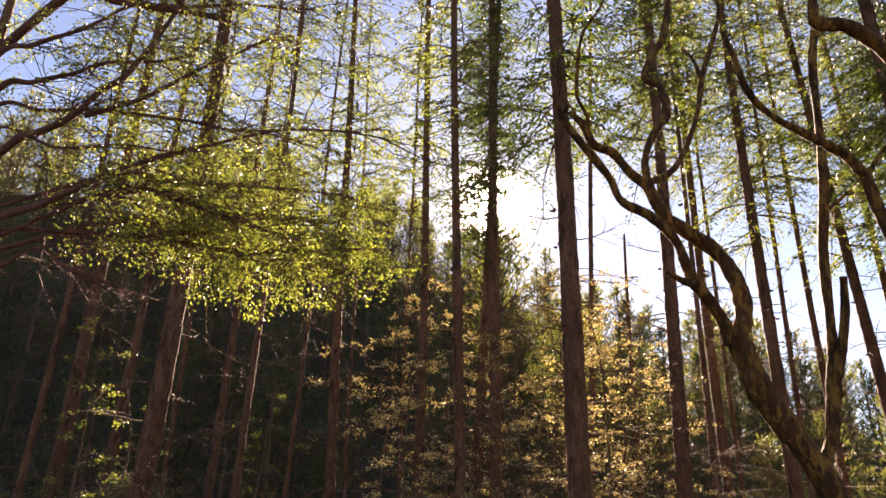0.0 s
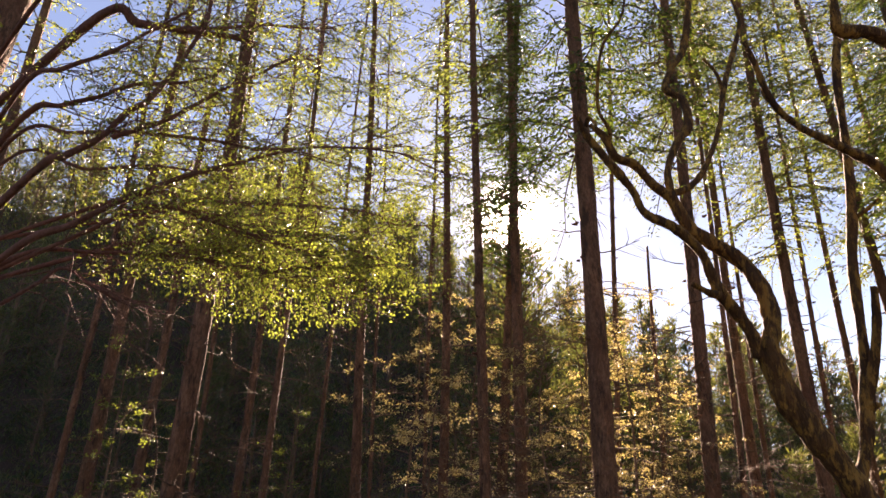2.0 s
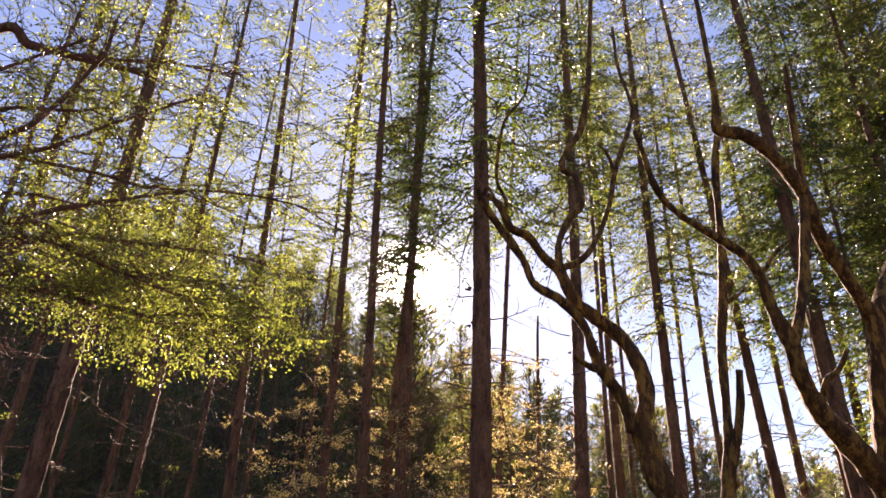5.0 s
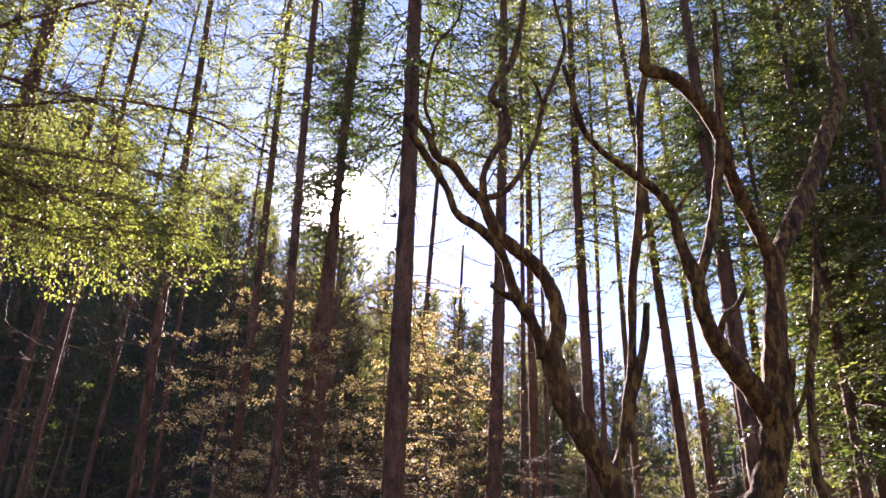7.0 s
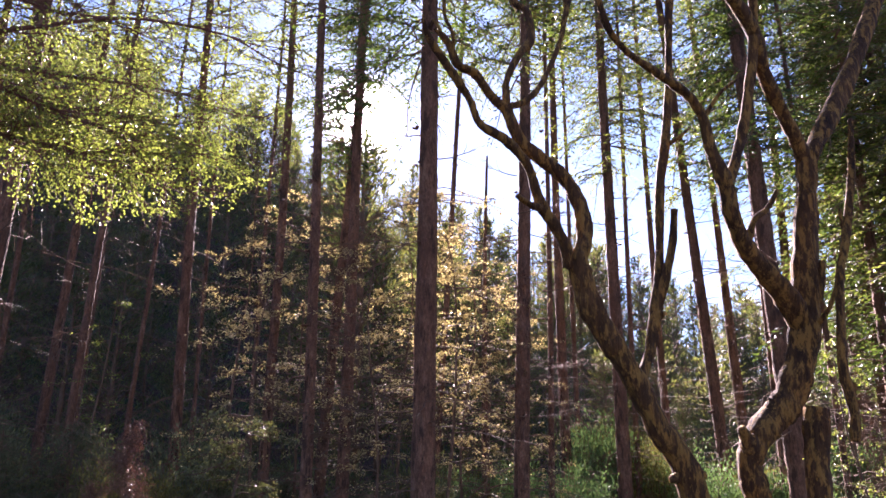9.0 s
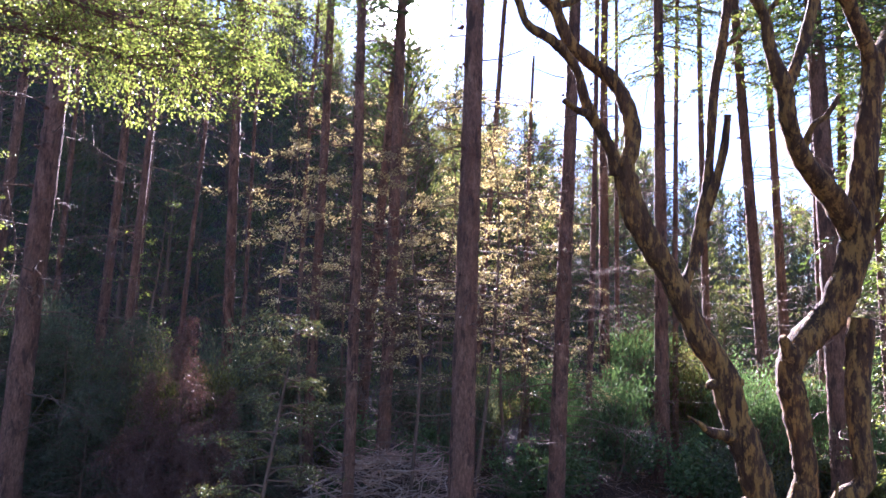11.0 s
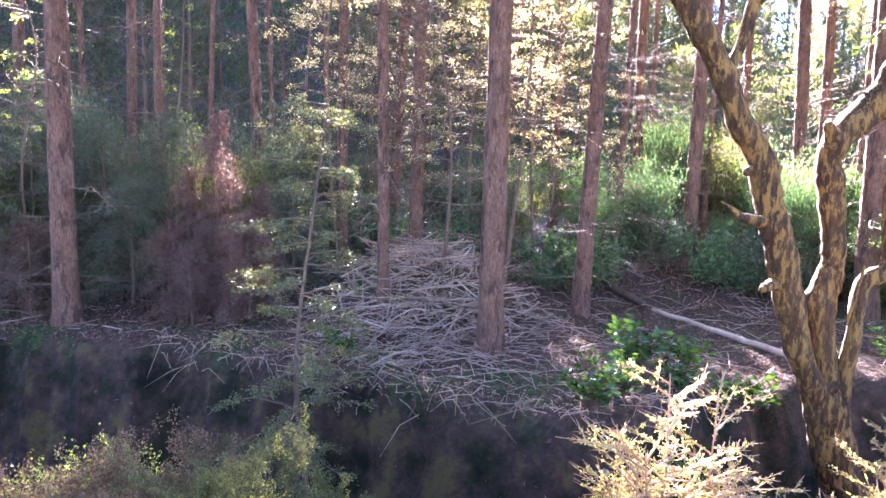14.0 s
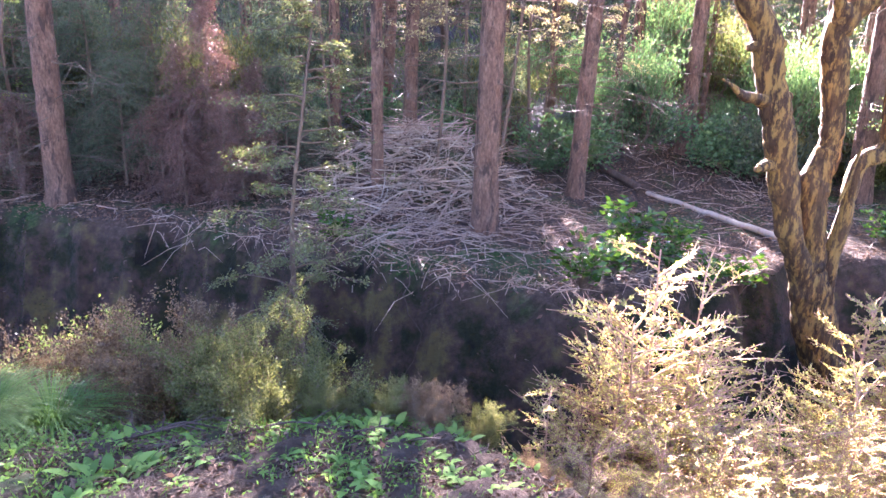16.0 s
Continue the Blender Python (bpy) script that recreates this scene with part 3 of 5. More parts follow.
def make_hill():
    kinds = [hill_pine_meshes(300 + s, s < 4) for s in range(8)]
    rng = np.random.default_rng(9)
    made = 0
    spots = []
    while made < 290:
        az, r = radians(rng.uniform(-44, 50)), 17.0 + 66 * rng.uniform() ** 0.8
        x, y = r * math.sin(az), r * math.cos(az)
        if y < 11 or any((x - a) ** 2 + (y - b) ** 2 < 2.0 for a, b in spots):
            continue
        spots.append((x, y))
        wood, green = kinds[made % 4 + (4 if r > 45 else 0)]
        root = empty("young_pine", x, y, float(height(x, y)), "young dark-green pine with a pointed top on the hillside", "tree", "young pines on the hill", rng.uniform(0, 360), rng.uniform(0.8, 1.2) * (0.55 if r < 24 else 0.9 if r < 36 else (1.0 if 0.085 < az < 0.15 else 1.2) if r < 55 else 1.1 if 0.085 < az < 0.15 else 1.5))
        part("stem", wood, None, root)
        part("foliage", green, None, root)
        made += 1
    # taller pines added in the sun's way, to shade soil on both banks
    wood, green = hill_pine_meshes(310, True, True)
    for x, y, size in ((2.1, 25.0, 2.1), (3.0, 26.0, 1.5), (4.35, 25.0, 1.6), (5.2, 26.0, 1.5)):
        root = empty("young_pine", x, y, float(height(x, y)), "taller young pine added at the foot of the hillside to shade the banks", "tree", "young pines on the hill", x * 70, size)
        part("stem", wood, None, root)
        part("foliage", green, None, root)


make_hill()


def hillside_scrub():
    """Low growth between the young pines, all over the slope."""
    rng = np.random.default_rng(19)
    b = Builder()
    pl, wl, size = [], [], []
    for _ in range(3200):
        az, r = radians(rng.uniform(-42, 48)), 14.5 + 68 * rng.uniform() ** 0.75
        x, y = r * math.sin(az), r * math.cos(az)
        wide, tall, m = rng.uniform(0.4, 0.9) * (0.7 + r / 55), rng.uniform(0.7, 1.9) * (0.6 + r / 42), 54
        u = rng.uniform(0, 1, m)
        a = rng.uniform(0, 6.28, m)
        q = wide * np.sqrt(rng.uniform(0, 1, m)) * (1 - 0.75 * u)
        pl.append(np.stack([x + q * np.cos(a), y + q * np.sin(a), float(height(x, y)) + u * tall], 1))
        wl.append(np.stack([np.cos(a) * 0.5, np.sin(a) * 0.5, np.ones(m)], 1) + rng.normal(size=(m, 3)) * 0.4)
        size.append(np.full(m, 0.16 + 0.0035 * r))
    size = np.concatenate(size)
    b.leaves(np.concatenate(pl), np.concatenate(wl), size, size * 0.24, rng)
    tagged(new("hillside_scrub", b.mesh("hillside_scrub", HILL_NEEDLE)), "dark-green scrub covering the slope between the young pines", "scrub", kind="stuff")


hillside_scrub()


# ---- the gnarled tree of several stems at the gully ----
def limb(name, parent, points, seed, material=None, sides=12, label="", r0=0.0, r1=0.0, knots=16):
    """A bent limb through points; a fourth number in a point is the radius there."""
    rng = np.random.default_rng(seed)
    points = np.asarray(points, dtype=float)
    if points.shape[1] == 3:
        points = np.column_stack([points, np.linspace(r0, r1, len(points))])
    pts = curve_points(points, 8)
    r = np.maximum(pts[:, 3], 0.002)
    pts = pts[:, :3]
    t = np.arange(len(pts))
    r = r * (1 + 0.05 * np.sin(t * 0.7 + seed) + 0.03 * np.sin(t * 1.7 + seed * 2))
    pts[1:-1] += rng.normal(size=(len(pts) - 2, 3)) * r[1:-1, None] * 0.025
    b = Builder()
    b.tube(pts, r, sides, 0.012, rng, True, 0.075)
    for _ in range(len(pts) // knots):
        i = rng.integers(1, len(pts) - 1)
        o = rng.normal(size=3)
        o /= np.linalg.norm(o)
        b.tube([pts[i], pts[i] + o * r[i] * 0.85, pts[i] + o * r[i] * rng.uniform(1.02, 1.2)], [r[i] * 0.5, r[i] * 0.4, r[i] * 0.2], 8, 0.1, rng)
    return part(name, b, material or HERO_BARK, parent, label, True)


def gnarled_tree():
    root = empty("gnarled_tree", 4.75, 6.2, -2.3, "gnarled grey-brown tree with several twisting stems and lichen", "tree")
    shift = np.array([4.75, 6.2, -2.3])

    def add(name, points, seed, label=""):
        return limb(name, root, np.array(points) - [*shift, 0.0], seed, label=label)

    add("trunk", [(5.14, 6.25, -2.75, 0.20), (5.01, 6.22, -2.20, 0.175), (4.82, 6.20, -1.81, 0.178), (4.61, 6.20, -1.38, 0.19), (4.50, 6.20, -1.02, 0.205), (4.40, 6.20, -0.70, 0.195), (4.33, 6.20, -0.45, 0.12)], 1)
    add("stem", [(4.40, 6.16, -0.90, 0.14), (4.27, 6.15, -0.58, 0.128), (4.09, 6.12, -0.27, 0.122), (3.96, 6.10, 0.10, 0.122), (3.83, 6.08, 0.49, 0.132), (3.73, 6.05, 0.79, 0.145), (3.62, 6.05, 1.11, 0.132), (3.49, 6.05, 1.56, 0.114), (3.28, 6.05, 1.84, 0.105), (3.09, 6.05, 2.24, 0.112), (2.88, 6.05, 2.57, 0.106), (2.70, 6.05, 2.87, 0.104), (2.62, 6.05, 3.16, 0.101), (2.57, 6.05, 3.40, 0.107)], 2, "leaning stem with flaking yellowish bark")
    add("branch", [(2.50, 6.05, 3.27, 0.069), (2.45, 6.00, 3.44, 0.059), (2.34, 5.95, 3.61, 0.054), (2.20, 5.90, 3.78, 0.052), (2.13, 5.87, 3.94, 0.047), (2.07, 5.85, 4.13, 0.043), (1.95, 5.83, 4.28, 0.043), (1.81, 5.80, 4.38, 0.043), (1.58, 5.75, 4.48, 0.038), (1.48, 5.70, 4.67, 0.033), (1.34, 5.65, 4.85, 0.036), (1.09, 5.60, 5.18, 0.031), (1.01, 5.55, 5.35, 0.021)], 3)
    add("branch", [(2.56, 6.05, 3.32, 0.084), (2.65, 6.05, 3.50, 0.075), (2.68, 6.10, 3.74, 0.074), (2.63, 6.15, 4.01, 0.073), (2.51, 6.20, 4.24, 0.070), (2.29, 6.20, 4.40, 0.065), (2.10, 6.20, 4.57, 0.057), (1.96, 6.20, 4.90, 0.061)], 4)
    add("branch", [(1.98, 6.20, 4.87, 0.056), (1.80, 6.15, 4.98, 0.044), (1.63, 6.10, 5.17, 0.050), (1.44, 6.05, 5.23, 0.039), (1.33, 6.00, 5.42, 0.034), (1.19, 5.95, 5.53, 0.022)], 40)
    add("branch", [(1.97, 6.20, 4.93, 0.042), (1.99, 6.25, 5.22, 0.037), (2.13, 6.30, 5.55, 0.041), (2.28, 6.35, 5.79, 0.048), (2.27, 6.40, 6.14, 0.040), (2.13, 6.45, 6.30, 0.044), (2.23, 6.50, 6.60, 0.032), (2.41, 6.55, 6.92, 0.039), (2.55, 6.60, 7.54, 0.038), (2.68, 6.70, 8.43, 0.033), (2.82, 6.80, 9.76, 0.027)], 5)
    add("branch", [(1.98, 6.20, 4.91, 0.036), (2.18, 6.25, 5.02, 0.031), (2.40, 6.35, 5.31, 0.029), (2.66, 6.50, 5.88, 0.028), (2.82, 6.60, 6.46, 0.029), (3.08, 6.75, 7.12, 0.027), (3.23, 6.85, 7.64, 0.025), (3.17, 7.00, 8.44, 0.022), (3.20, 7.10, 9.26, 0.020)], 6)
    add("twig", [(2.80, 6.60, 6.38, 0.022), (2.73, 6.55, 6.60, 0.019), (2.59, 6.50, 6.75, 0.016)], 7)
    add("twig", [(1.38, 6.02, 5.34, 0.022), (1.37, 5.95, 5.48, 0.020), (1.26, 5.85, 5.69, 0.017), (1.31, 5.70, 6.24, 0.014), (1.52, 5.60, 6.59, 0.012), (1.55, 5.50, 7.14, 0.009)], 8)
    add("twig", [(1.08, 5.60, 5.28, 0.024), (1.11, 5.55, 5.34, 0.018), (1.16, 5.50, 5.23, 0.013)], 9)
    add("branch_stub", [(2.21, 5.90, 3.77, 0.040), (2.06, 5.80, 3.76, 0.032), (1.90, 5.70, 3.80, 0.022)], 10)
    add("branch_stub", [(3.63, 6.05, 0.94, 0.085), (3.46, 5.95, 1.00, 0.049), (3.27, 5.85, 1.03, 0.039), (3.15, 5.80, 1.10, 0.024), (3.01, 5.75, 1.17, 0.009)], 11, "broken stub with raw orange wood")
    add("burl", [(3.84, 6.10, 0.42, 0.077), (3.66, 6.00, 0.41, 0.050), (3.55, 5.95, 0.38, 0.030)], 12)
    add("burl", [(3.45, 6.05, 1.44, 0.054), (3.33, 6.00, 1.41, 0.029)], 13)
    add("branch", [(3.10, 6.05, 2.25, 0.082), (3.18, 6.10, 2.33, 0.056), (3.30, 6.15, 2.57, 0.052), (3.40, 6.20, 2.91, 0.059), (3.49, 6.25, 3.25, 0.050), (3.55, 6.30, 3.59, 0.045), (3.66, 6.40, 4.26, 0.047), (3.79, 6.45, 4.85, 0.046), (3.91, 6.50, 5.54, 0.044), (4.06, 6.60, 6.62, 0.047), (4.23, 6.65, 7.30, 0.041), (4.30, 6.70, 7.77, 0.039), (4.37, 6.80, 8.87, 0.038), (4.42, 6.90, 9.93, 0.032)], 14)
    add("branch_stub", [(3.39, 6.20, 2.85, 0.048), (3.50, 6.15, 3.22, 0.046), (3.58, 6.10, 3.59, 0.036), (3.60, 6.05, 3.92, 0.031)], 15)
    add("knot", [(3.37, 6.20, 2.85, 0.054), (3.43, 6.15, 2.89, 0.037), (3.45, 6.10, 2.89, 0.021)], 16)
    add("stem", [(4.46, 6.20, -0.90, 0.16), (4.39, 6.20, -0.42, 0.147), (4.33, 6.22, -0.07, 0.134), (4.31, 6.25, 0.20, 0.138), (4.42, 6.30, 0.46, 0.122), (4.44, 6.30, 0.68, 0.113), (4.39, 6.30, 1.02, 0.109), (4.36, 6.30, 1.28, 0.118), (4.31, 6.30, 1.54, 0.120), (4.40, 6.30, 1.75, 0.138), (4.58, 6.30, 1.95, 0.138), (4.75, 6.30, 2.10, 0.143), (4.91, 6.30, 2.38, 0.155), (5.06, 6.30, 2.80, 0.154), (5.15, 6.30, 3.36, 0.126), (5.24, 6.30, 3.95, 0.120), (5.31, 6.30, 4.38, 0.110), (5.36, 6.30, 4.77, 0.112)], 17, "stout upright stem with flaking lichened bark")
    add("burl", [(4.32, 6.25, 1.68, 0.113), (4.22, 6.20, 1.79, 0.066), (4.16, 6.15, 1.87, 0.033)], 18, "broken knob of the upright stem")
    add("branch", [(5.37, 6.30, 4.69, 0.100), (5.59, 6.35, 5.01, 0.096), (5.97, 6.45, 5.51, 0.110), (6.33, 6.55, 6.04, 0.104), (6.85, 6.70, 6.90, 0.102), (7.26, 6.80, 7.62, 0.084), (7.37, 6.90, 8.23, 0.067), (7.57, 7.00, 9.13, 0.049)], 19)
    add("branch", [(5.33, 6.30, 4.68, 0.093), (5.16, 6.20, 4.90, 0.077), (4.93, 6.10, 5.21, 0.071), (4.73, 6.00, 5.52, 0.070), (4.59, 5.90, 5.91, 0.079), (4.31, 5.80, 6.20, 0.073), (3.95, 5.70, 6.41, 0.066), (3.61, 5.65, 6.41, 0.059), (3.55, 5.60, 6.50, 0.041), (3.58, 5.55, 6.89, 0.030)], 20)
    add("branch", [(4.59, 5.90, 5.91, 0.055), (4.60, 5.85, 6.33, 0.046), (4.61, 5.80, 6.88, 0.038), (4.60, 5.70, 7.49, 0.029)], 21)
    add("branch", [(5.03, 6.30, 2.89, 0.131), (4.83, 6.20, 3.12, 0.119), (4.57, 6.10, 3.33, 0.101), (4.30, 6.00, 3.56, 0.092), (4.12, 5.90, 3.85, 0.083), (4.05, 5.85, 4.13, 0.075), (3.89, 5.80, 4.47, 0.056), (3.81, 5.75, 4.76, 0.050), (3.65, 5.70, 4.95, 0.047), (3.46, 5.65, 5.04, 0.041), (3.24, 5.60, 5.13, 0.038), (2.92, 5.50, 5.24, 0.032), (2.69, 5.40, 5.43, 0.032), (2.56, 5.30, 5.76, 0.024), (2.48, 5.25, 5.95, 0.019)], 22)
    add("branch", [(4.06, 5.85, 4.10, 0.055), (4.22, 5.90, 4.43, 0.048), (4.40, 5.95, 4.89, 0.053), (4.54, 5.95, 5.47, 0.054), (4.59, 5.90, 5.86, 0.055)], 23)
    add("twig", [(3.81, 5.75, 4.76, 0.022), (3.95, 5.65, 4.99, 0.017), (4.11, 5.60, 5.13, 0.014)], 24)
    add("branch_stub", [(4.31, 6.00, 3.58, 0.050), (4.35, 5.90, 3.81, 0.030), (4.47, 5.85, 3.92, 0.025), (4.57, 5.80, 4.11, 0.020)], 25)
    add("branch_stub", [(5.19, 6.25, 3.12, 0.063), (5.24, 6.20, 3.29, 0.040), (5.28, 6.18, 3.53, 0.032)], 26)
    add("twig", [(3.80, 6.45, 4.78, 0.024), (3.91, 6.40, 4.85, 0.018), (4.02, 6.35, 4.95, 0.012)], 27)
    add("stem", [(4.56, 6.16, -0.95, 0.11), (4.54, 6.13, -0.60, 0.085), (4.59, 6.10, -0.11, 0.074), (4.59, 6.10, 0.16, 0.071), (4.64, 6.10, 0.43, 0.073), (4.88, 6.10, 0.60, 0.088), (4.89, 6.15, 1.06, 0.105), (4.94, 6.20, 1.58, 0.111), (5.05, 6.25, 2.06, 0.108)], 28)
    add("twig", [(4.39, 5.95, 0.06, 0.013), (4.46, 5.95, 0.35, 0.015), (4.51, 5.95, 0.61, 0.013)], 29, "pale dead stick caught in the fork")
    add("stem", [(5.13, 5.90, 1.75, 0.049), (5.16, 5.90, 2.00, 0.047), (5.11, 5.90, 2.39, 0.045), (5.14, 5.90, 2.74, 0.043), (5.21, 5.90, 3.28, 0.042), (5.35, 5.90, 3.73, 0.040), (5.53, 5.90, 4.44, 0.035), (5.61, 5.90, 5.01, 0.027)], 30)
    add("twig", [(5.10, 6.20, 2.83, 0.025), (5.16, 6.00, 3.05, 0.022), (5.35, 5.95, 3.59, 0.017), (5.32, 5.90, 4.00, 0.014)], 31)


gnarled_tree()


# ---- leafy tree on the left, whose boughs reach in ----
def leafiness(p):
    """Bare near the trunk and below, sparse high up."""
    if p[2] < np.interp(p[0], [-3.5, -2.2, -1.2, -0.3], [3.75, 3.4, 3.2, 3.4]):
        return 0.0
    return 0.35 if p[0] < -2.6 else 0.45 if p[2] > 4.35 else 0.62


def leafy_tree():
    x, y = -4.3, 5.4
    z = float(height(x, y))
    root = empty("broadleaf_tree", x, y, z, "reddish-brown tree with long boughs of small yellow-green leaves", "tree")
    shift = np.array([x, y, z])
    limb("trunk", root, [np.array(p) - shift for p in ((-4.6, 5.4, z - 0.3), (-4.55, 5.4, 1.0), (-4.52, 5.4, 3.5), (-4.5, 5.4, 5.5), (-4.42, 5.4, 7.0), (-4.4, 5.4, 9.0))], 31, PINE_BARK, 14, "", 0.19, 0.13)
    boughs = [
        ([(-2.95, 4.20, 3.98), (-2.73, 4.20, 4.14), (-2.53, 4.20, 4.28), (-2.38, 4.20, 4.49), (-2.26, 4.20, 4.58), (-2.12, 4.20, 4.82), (-2.01, 4.20, 5.08), (-1.94, 4.20, 5.28), (-1.94, 4.20, 5.60)], 0.023, 0.010, 0.50),
        ([(-3.13, 4.50, 3.56), (-2.79, 4.50, 3.74), (-2.58, 4.50, 3.87), (-2.33, 4.50, 4.01), (-2.00, 4.50, 4.15), (-1.57, 4.50, 4.28), (-1.18, 4.50, 4.38), (-0.77, 4.50, 4.38), (-0.44, 4.50, 4.33)], 0.022, 0.004, 0.35),
        ([(-3.21, 4.30, 4.48), (-2.93, 4.30, 4.61), (-2.66, 4.30, 4.69), (-2.44, 4.30, 4.79), (-2.08, 4.30, 4.81), (-1.84, 4.30, 4.87)], 0.019, 0.006, 0.40),
        ([(-3.41, 4.60, 4.56), (-3.03, 4.60, 4.57), (-2.70, 4.60, 4.58), (-2.36, 4.60, 4.56), (-1.88, 4.60, 4.50), (-1.62, 4.60, 4.44), (-1.33, 4.60, 4.43)], 0.014, 0.005, 0.40),
        ([(-2.51, 4.30, 4.34), (-2.14, 4.30, 4.49), (-1.78, 4.30, 4.74), (-1.52, 4.30, 4.89), (-1.33, 4.30, 5.02)], 0.015, 0.004, 0.40),
        ([(-3.13, 4.10, 4.59), (-2.86, 4.10, 4.78), (-2.54, 4.10, 4.93), (-2.30, 4.10, 5.11), (-2.05, 4.10, 5.29)], 0.016, 0.008, 0.50),
        ([(-2.89, 4.40, 5.51), (-2.57, 4.40, 5.44), (-2.17, 4.40, 5.37), (-1.77, 4.40, 5.30), (-1.67, 4.40, 5.27)], 0.032, 0.015, 0.30),
        ([(-2.31, 4.50, 5.48), (-1.95, 4.50, 5.48), (-1.65, 4.50, 5.51), (-1.29, 4.50, 5.48), (-1.03, 4.50, 5.47)], 0.013, 0.004, 0.40),
        ([(-2.80, 4.80, 3.85), (-2.54, 4.80, 4.00), (-2.26, 4.80, 4.05), (-1.90, 4.80, 3.92), (-1.51, 4.80, 3.79), (-1.16, 4.80, 3.67)], 0.014, 0.005, 0.70),
        ([(-3.42, 5.00, 3.72), (-2.83, 5.00, 3.75), (-2.28, 5.00, 3.73), (-1.89, 5.00, 3.68), (-1.49, 5.00, 3.61), (-1.12, 5.00, 3.66)], 0.017, 0.005, 0.75),
        ([(-2.59, 5.00, 4.25), (-2.12, 5.00, 4.11), (-1.67, 5.00, 3.95), (-1.14, 5.00, 3.92), (-0.79, 5.00, 3.76)], 0.015, 0.005, 0.75),
        ([(-2.88, 5.30, 3.92), (-2.39, 5.30, 3.98), (-1.83, 5.30, 3.87), (-1.39, 5.30, 3.63), (-0.99, 5.30, 3.64)], 0.016, 0.005, 0.75),
        ([(-2.30, 5.40, 4.36), (-1.83, 5.40, 4.37), (-1.36, 5.40, 4.36), (-0.88, 5.40, 4.31), (-0.59, 5.40, 4.19)], 0.013, 0.005, 0.60),
        ([(-3.24, 4.90, 3.40), (-3.00, 4.90, 3.58), (-2.76, 4.90, 3.45), (-2.53, 4.90, 3.33)], 0.014, 0.007, 0.35),
        ([(-3.44, 4.60, 6.12), (-2.82, 4.60, 6.32), (-2.20, 4.60, 6.28), (-1.51, 4.60, 6.42)], 0.018, 0.007, 0.50),
        ([(-3.51, 4.80, 4.51), (-2.96, 4.80, 4.37), (-2.45, 4.80, 4.40), (-1.96, 4.80, 4.33)], 0.012, 0.005, 0.45),
    ]
    green = Builder()
    rng = np.random.default_rng(77)
    for n, (points, r0, r1, lush) in enumerate(boughs):
        foot = [(-4.5, 5.4, points[0][2] - 0.45)] if points[0][0] < -2.85 or points[0][1] > 4.65 else []
        way = [np.array(p) - shift for p in foot + points]
        bough = limb("bough", root, way, 80 + n, BOUGH_BARK, 8, "", r0 * 1.3, r1 * 1.3, 12)
        pts = curve_points(way, 6)
        wood, tips = Builder(), []
        for i in range(len(pts) // 4, len(pts)):
            for _ in range(2 if lush > 0.55 else 1):
                w = pts[i] - pts[i - 1]
                w = w / np.linalg.norm(w) + rng.normal(size=3) * 0.7
                w[2] = w[2] * 0.45 - 0.05
                mine = []
                grow(wood, mine, pts[i], w, rng.uniform(0.25, 0.75), 0.005, 1, rng, 0.8, 0.0, 3, 0.3, 4)
                keep = rng.uniform(size=len(mine)) < np.array([lush * leafiness(m[0] + shift) for m in mine])
                tips += [m for m, k in zip(mine, keep) if k]
        part("twig_mass", wood, BOUGH_BARK, bough, kind="stuff")
        if tips:
            p, w = leafy(tips, 9, rng, 0.035, 0.9, 0.25)
            green.leaves(p, w, 0.027, 0.018, rng, 0.2)
    part("foliage", green, SPRING_LEAF, root, "small backlit yellow-green leaves", kind="stuff")


leafy_tree()


# ---- shrubs and saplings ----
def shrub_meshes(seed, tall, stems, depth, kids, leaf_mat, wood_mat, per_tip, leaf_l, leaf_w, spread=0.7, lean=0.45, rise=0.3, radius=0.012, scatter=0.03, lift=0.0):
    rng = np.random.default_rng(seed)
    wood, tips, green = Builder(), [], Builder()
    for _ in range(stems):
        a = rng.uniform(0, 6.28)
        w = np.array([math.cos(a) * lean, math.sin(a) * lean, 1.0])
        grow(wood, tips, (rng.normal() * 0.05, rng.normal() * 0.05, -0.05), w, tall * rng.uniform(0.45, 0.62), radius, depth, rng, spread, rise, kids, 0.25, 5)
    p, w = leafy(tips, per_tip, rng, scatter, 0.8, -lift)
    green.leaves(p, w, leaf_l, leaf_w, rng, 0.15)
    return wood.mesh("stems", wood_mat), green.mesh("leaves", leaf_mat)


def plant(name, meshes, x, y, label, category, group="", size=1.0, turn=0.0, z=None):
    z = float(height(x, y)) if z is None else z
    root = empty(name, x, y, z, label, category, group, turn, size)
    part("branchwork", meshes[0], None, root, kind="stuff")
    part("foliage", meshes[1], None, root, kind="stuff")
    return root


# understorey behind the pines
UNDER = [shrub_meshes(400 + s, 1.9, 6, 2, 5, m, TWIG, 7, 0.062, 0.020, 0.55, 0.4, 0.9, 0.012, 0.09, 1.0) for s, m in enumerate((GREEN_LEAF, GREY_LEAF, GREEN_LEAF, OLIVE_LEAF, GREY_LEAF))]
g = np.random.default_rng(21)
